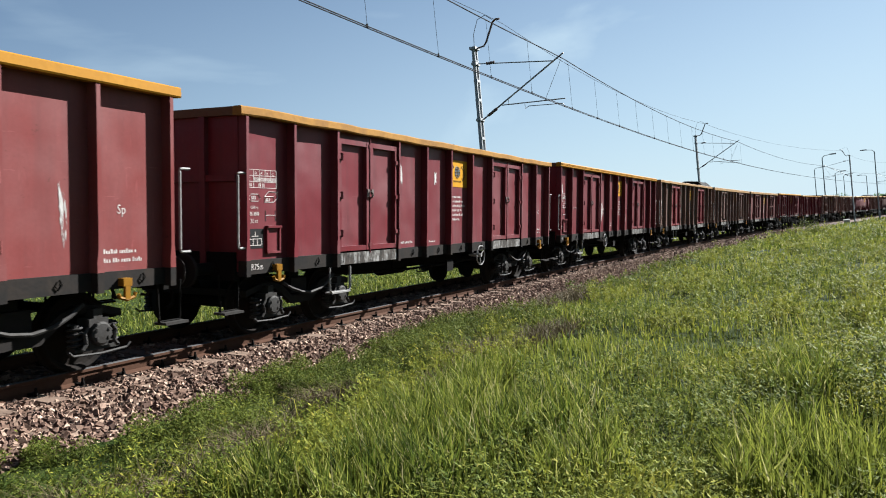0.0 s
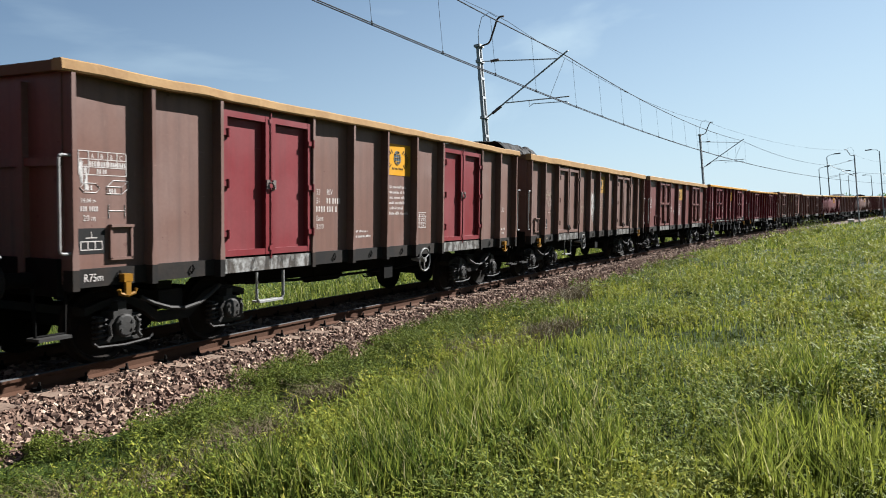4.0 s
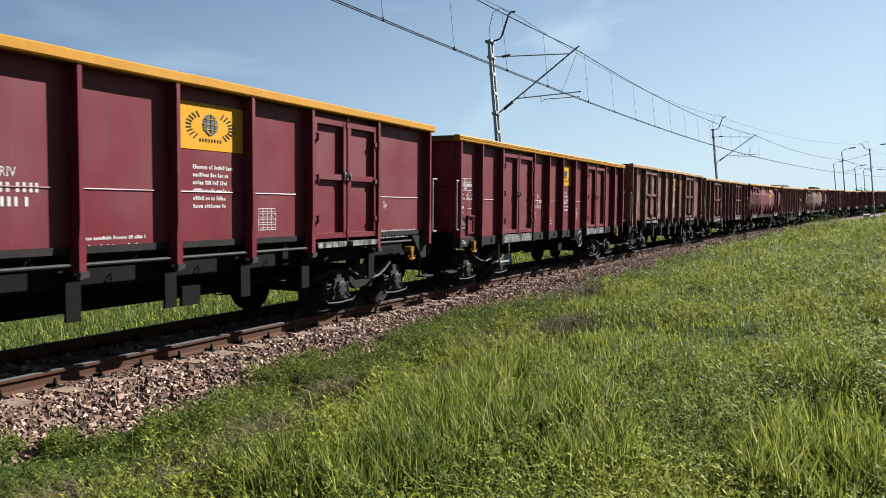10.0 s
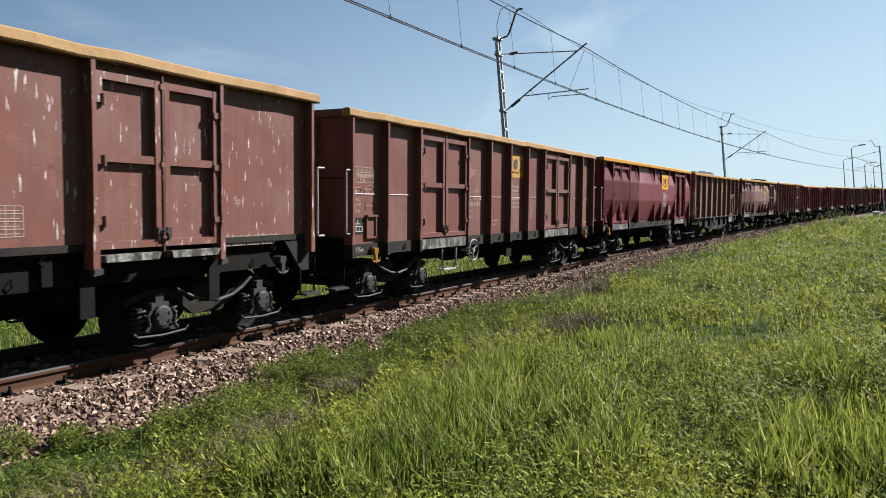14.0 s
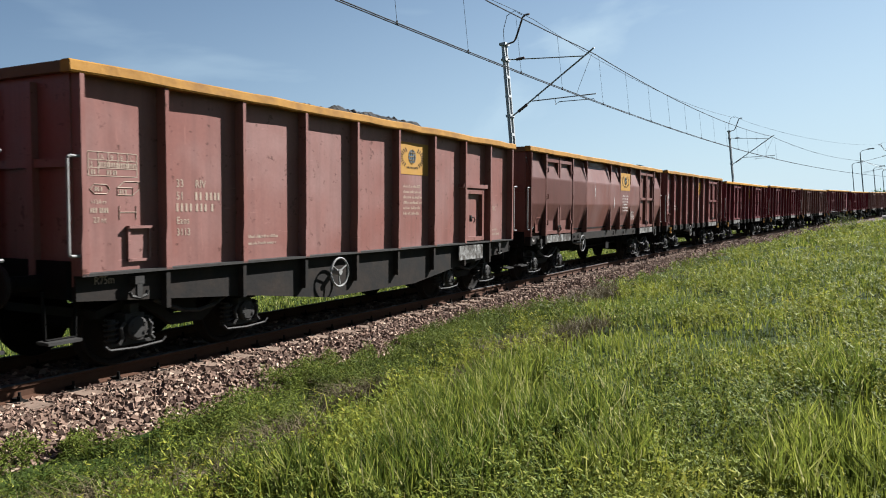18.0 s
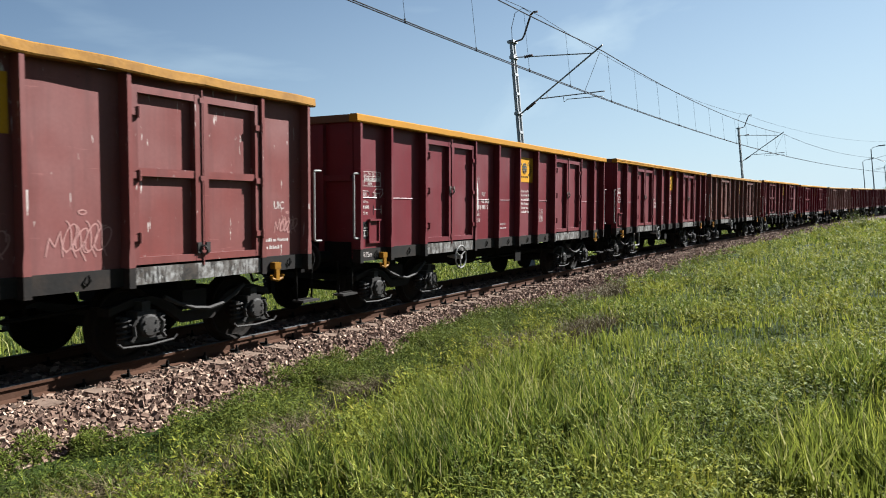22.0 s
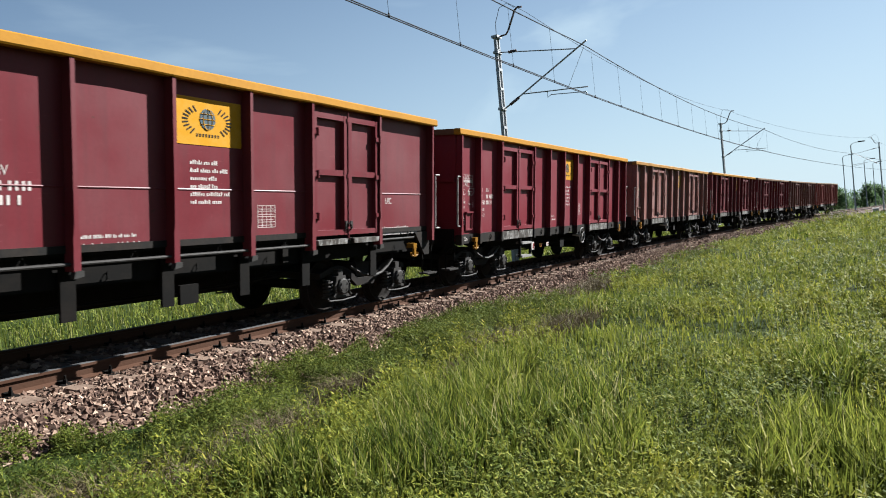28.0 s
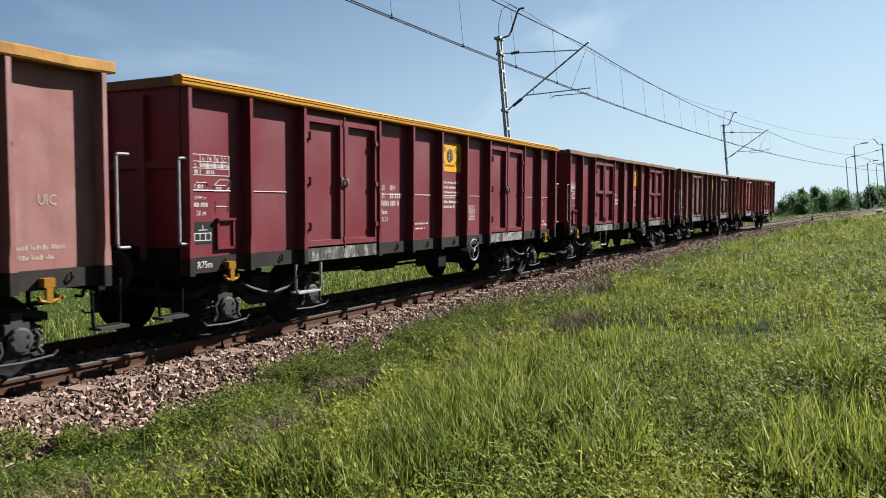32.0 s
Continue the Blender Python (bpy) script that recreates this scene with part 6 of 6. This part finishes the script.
def sagged(s, z_mast, sag):
    for a, b in zip(ss, ss[1:]):
        if a <= s <= b:
            u = (s - a) / (b - a)
            return z_mast - sag * 4 * u * (1 - u)
    return z_mast


rail_s = np.arange(ss[0], ss[-1] + 0.1, 1.6)
wire("messenger_wire", [on_track(s, LINE + 0.02, sagged(s, 7.66, 0.28)) for s in rail_s], 0.017, "dark messenger wire of the overhead line")
for k in (-0.035, 0.035):
    wire("contact_wire", [on_track(s, LINE + k, 5.82) for s in rail_s], 0.013, "dark twin contact wire above the track")
wire("feeder_wire", [on_track(s, LINE + 2.35, sagged(s, 9.50, 0.5)) for s in rail_s if s < 70] + [on_track(s, LINE + (2.35 - (s - 70) * 0.09 if s < 119 else -2.1), sagged(s, 9.5, 0.5)) for s in rail_s if s >= 70], 0.009, "thin feeder wire from mast to mast")
for a, b in zip(ss, ss[1:]):
    k = max(2, round((b - a) / 3.35))
    for j in range(k):
        s = a + 0.9 + j * 3.35
        if s > b - 0.5 or s > 72:
            break
        bm = bmesh.new()
        tube(bm, [on_track(s, LINE, 5.83), on_track(s, LINE + 0.02, sagged(s, 7.66, 0.28))], 0.005, 5)
        lathe(bm, [(0.02, -0.05), (0.02, 0.05)], "z", 6, on_track(s, LINE, 5.84))
        tagged(new("dropper", mesh_of(bm, "dropper", CABLE)), "thin dropper wire between the overhead wires", "dropper wire", "droppers")


# ---- lamps, posts and trees by the station ----
def street_lamp(x, y, top, arm):
    root = tagged(new("street_lamp"), "tall grey station lamp on a slender pole", "street lamp", "station lamps")
    root.matrix_basis = Matrix.Translation((x, y, -0.55))
    bm = bmesh.new()
    lathe(bm, [(0.13, 0.0), (0.12, 1.2), (0.09, 1.25), (0.06, top)], "z", 10)
    part("pole", bm, GALV, root)
    bm = bmesh.new()
    tube(bm, [(0, 0, top - 0.05), (0, 0.25 * arm, top + 0.2), (0, 1.0 * arm, top + 0.32)], 0.035, 6)
    part("arm", bm, GALV, root)
    bm = bmesh.new()
    prism(bm, [(-0.13, top + 0.26), (0.13, top + 0.26), (0.09, top + 0.40), (-0.09, top + 0.40)], min(0.9 * arm, 1.7 * arm), max(0.9 * arm, 1.7 * arm))
    part("lamp_head", bm, IRON_PALE, root, "grey lamp head")


for x, y, top, arm in ((150.0, -3.1, 9.5, -1), (117.0, -3.5, 9.3, -1), (150.0, -6.3, 8.4, -1), (119.6, -10.0, 9.5, 1), (178.0, -9.0, 9.0, -1), (190, -14.0, 9.0, 1)):
    street_lamp(x, y, top, arm)


def crossarm(s):
    """A portal beam beyond the curve, carrying the wires of a second line."""
    root = tagged(new("signal_portal"), "grey slanting beam on two poles over side tracks", "portal")
    root.matrix_basis = beside(s, -4.0 + LINE)
    for y in (0.0, -9.0):
        bm = bmesh.new()
        lathe(bm, [(0.13, -0.75), (0.09, 7.6)], "z", 8, (0, y, 0))
        part("post", bm, GALV, root)
    bm = bmesh.new()
    box(bm, -0.1, 0.1, -9.2, 0.3, 7.2, 7.4)
    part("beam", bm, GALV, root)


crossarm(186.0)

bm = bmesh.new()
box(bm, -0.07, 0.07, -0.07, 0.07, -0.1, 0.62)
box(bm, -0.09, 0.09, -0.09, 0.09, 0.62, 0.68)
q = tagged(new("marker_post", mesh_of(bm, "marker_post", IRON)), "short dark marker post beside the track", "post")
q.matrix_basis = Matrix.Translation((84.0, 1.6, -0.55))
bm = bmesh.new()
box(bm, -0.25, 0.25, -0.35, 0.35, 0.0, 0.5)
prism(bm, [(-0.28, 0.5), (0.28, 0.5), (0.0, 0.62)], -0.38, 0.38)
q = tagged(new("cable_cabinet", mesh_of(bm, "cable_cabinet", WHITE)), "small whitish cabinet beside the track", "cabinet")
q.matrix_basis = Matrix.Translation((112.0, -5.6, -0.55))


def tree(x, y, high, wide, seed, label="dark green leafy tree at the far field edge"):
    """Trunk, limbs and a crown of many leaf clumps with gaps."""
    r = random.Random(seed)
    root = tagged(new("tree"), label, "tree", "far trees")
    root.matrix_basis = Matrix.Translation((x, y, -0.55))
    bm = bmesh.new()
    tube(bm, [(0, 0, -0.2), (0.05, 0, high * 0.25), (0.0, 0.1, high * 0.55), (0.05, 0.05, high * 0.85)], 0.05 + high * 0.008, 7)
    part("trunk", bm, IRON, root, "brown tree trunk")
    crown = []
    for j in range(11):
        a, z = r.uniform(0, 6.28), high * r.uniform(0.12, 0.85)
        d = wide * r.uniform(0.15, 0.5) * (1.15 - z / high)
        bm = bmesh.new()
        tube(bm, [(0, 0, z * 0.75), (d * 0.6 * math.cos(a), d * 0.6 * math.sin(a), z * 0.95), (d * math.cos(a), d * math.sin(a), z)], 0.05, 5)
        part("limb", bm, IRON, root)
        crown.append((d * math.cos(a), d * math.sin(a), z, wide * r.uniform(0.22, 0.36)))
    crown.append((0, 0, high * 0.9, wide * 0.18))
    pts = []
    g = np.random.default_rng(seed)
    for cx, cy, cz, cr in crown:
        v = g.normal(size=(150, 3))
        v /= np.linalg.norm(v, axis=1, keepdims=True)
        v *= (g.random((150, 1)) ** 0.4) * cr * np.array([1, 1, 1.15])
        pts.append(v + (cx, cy, cz))
    pts = np.concatenate(pts)
    me = leaves("crown", pts[:, 0], pts[:, 1], pts[:, 2], g.uniform(0.5, 0.95, len(pts)), TREE, "")
    me.parent = root
    del me["category"], me["kind"]
    tagged(me, "crown of many small leaves")


far = random.Random(9)
for k in range(17):
    u = k / 16
    tree(225 + far.uniform(-12, 25), 17 - 42 * u + far.uniform(-1, 1), far.uniform(3.4, 5.4), far.uniform(4.5, 7.0), 200 + k)
for x, y, hh, ww in ((228, 6.4, 7.0, 4.2), (229, 3.2, 7.4, 4.4), (262, -2.5, 6.0, 8.0), (300, -15.5, 7.0, 6.0), (232, 9.0, 5.4, 7.0)):
    tree(x, y, hh, ww, int(x * 3 + y))


def bush(x, y, high, wide, seed):
    g = np.random.default_rng(seed)
    n = int(420 * wide * wide) + 200
    v = g.normal(size=(n, 3)) * (wide * 0.28, wide * 0.28, high * 0.26)
    ob = leaves("bush", x + v[:, 0], y + v[:, 1], -0.5 + high * 0.45 + v[:, 2], np.full(n, 0.10), WEED, "leafy green shrub in the meadow", 0.9)
    del ob["kind"]
    tagged(ob, "", "shrub", "meadow shrubs")


for x, y, a, b in ((66.0, -0.6, 1.3, 1.5), (67.2, -1.2, 0.8, 1.1), (110, 5.2, 1.5, 2.2), (118, 8.5, 1.8, 2.6), (96, 7.5, 1.4, 2.2)):
    bush(x, y, a, b, int(x))


# ---- what moves ----
def motions():
    for i, (w, heap, wheels) in enumerate(train):
        rows = [(t, wagon_pose(i, t)) for t in range(0, 33)]
        walk(w, rows)
        walk(heap, rows)
        # wheels turn while the wagon is near; far off their turning cannot be seen
        near = [k / 15 for k in range(0, 481) if -9 < train_at(k / 15) + sum(LEN[:i]) + LEN[i] / 2 < 48]
        for q, a in wheels:
            spin = [(t, Matrix.Translation((a, 0, 0.456)) @ Matrix.Rotation((train_at(t) - train_at(16)) / 0.456, 4, "Y")) for t in near]
            if spin:
                rows = ([(0.0, spin[0][1])] if spin[0][0] > 0 else []) + spin + ([(32.0, spin[-1][1])] if spin[-1][0] < 31.99 else [])
                walk(q, rows)


for ob in list(scene.objects):
    if ob.name.split(".")[0] in ("loading_table", "address_print", "end_print", "number_block", "small_print", "wreath", "globe_grid", "inspection_grid", "diagram"):
        tagged(ob, kind="stuff")
motions()
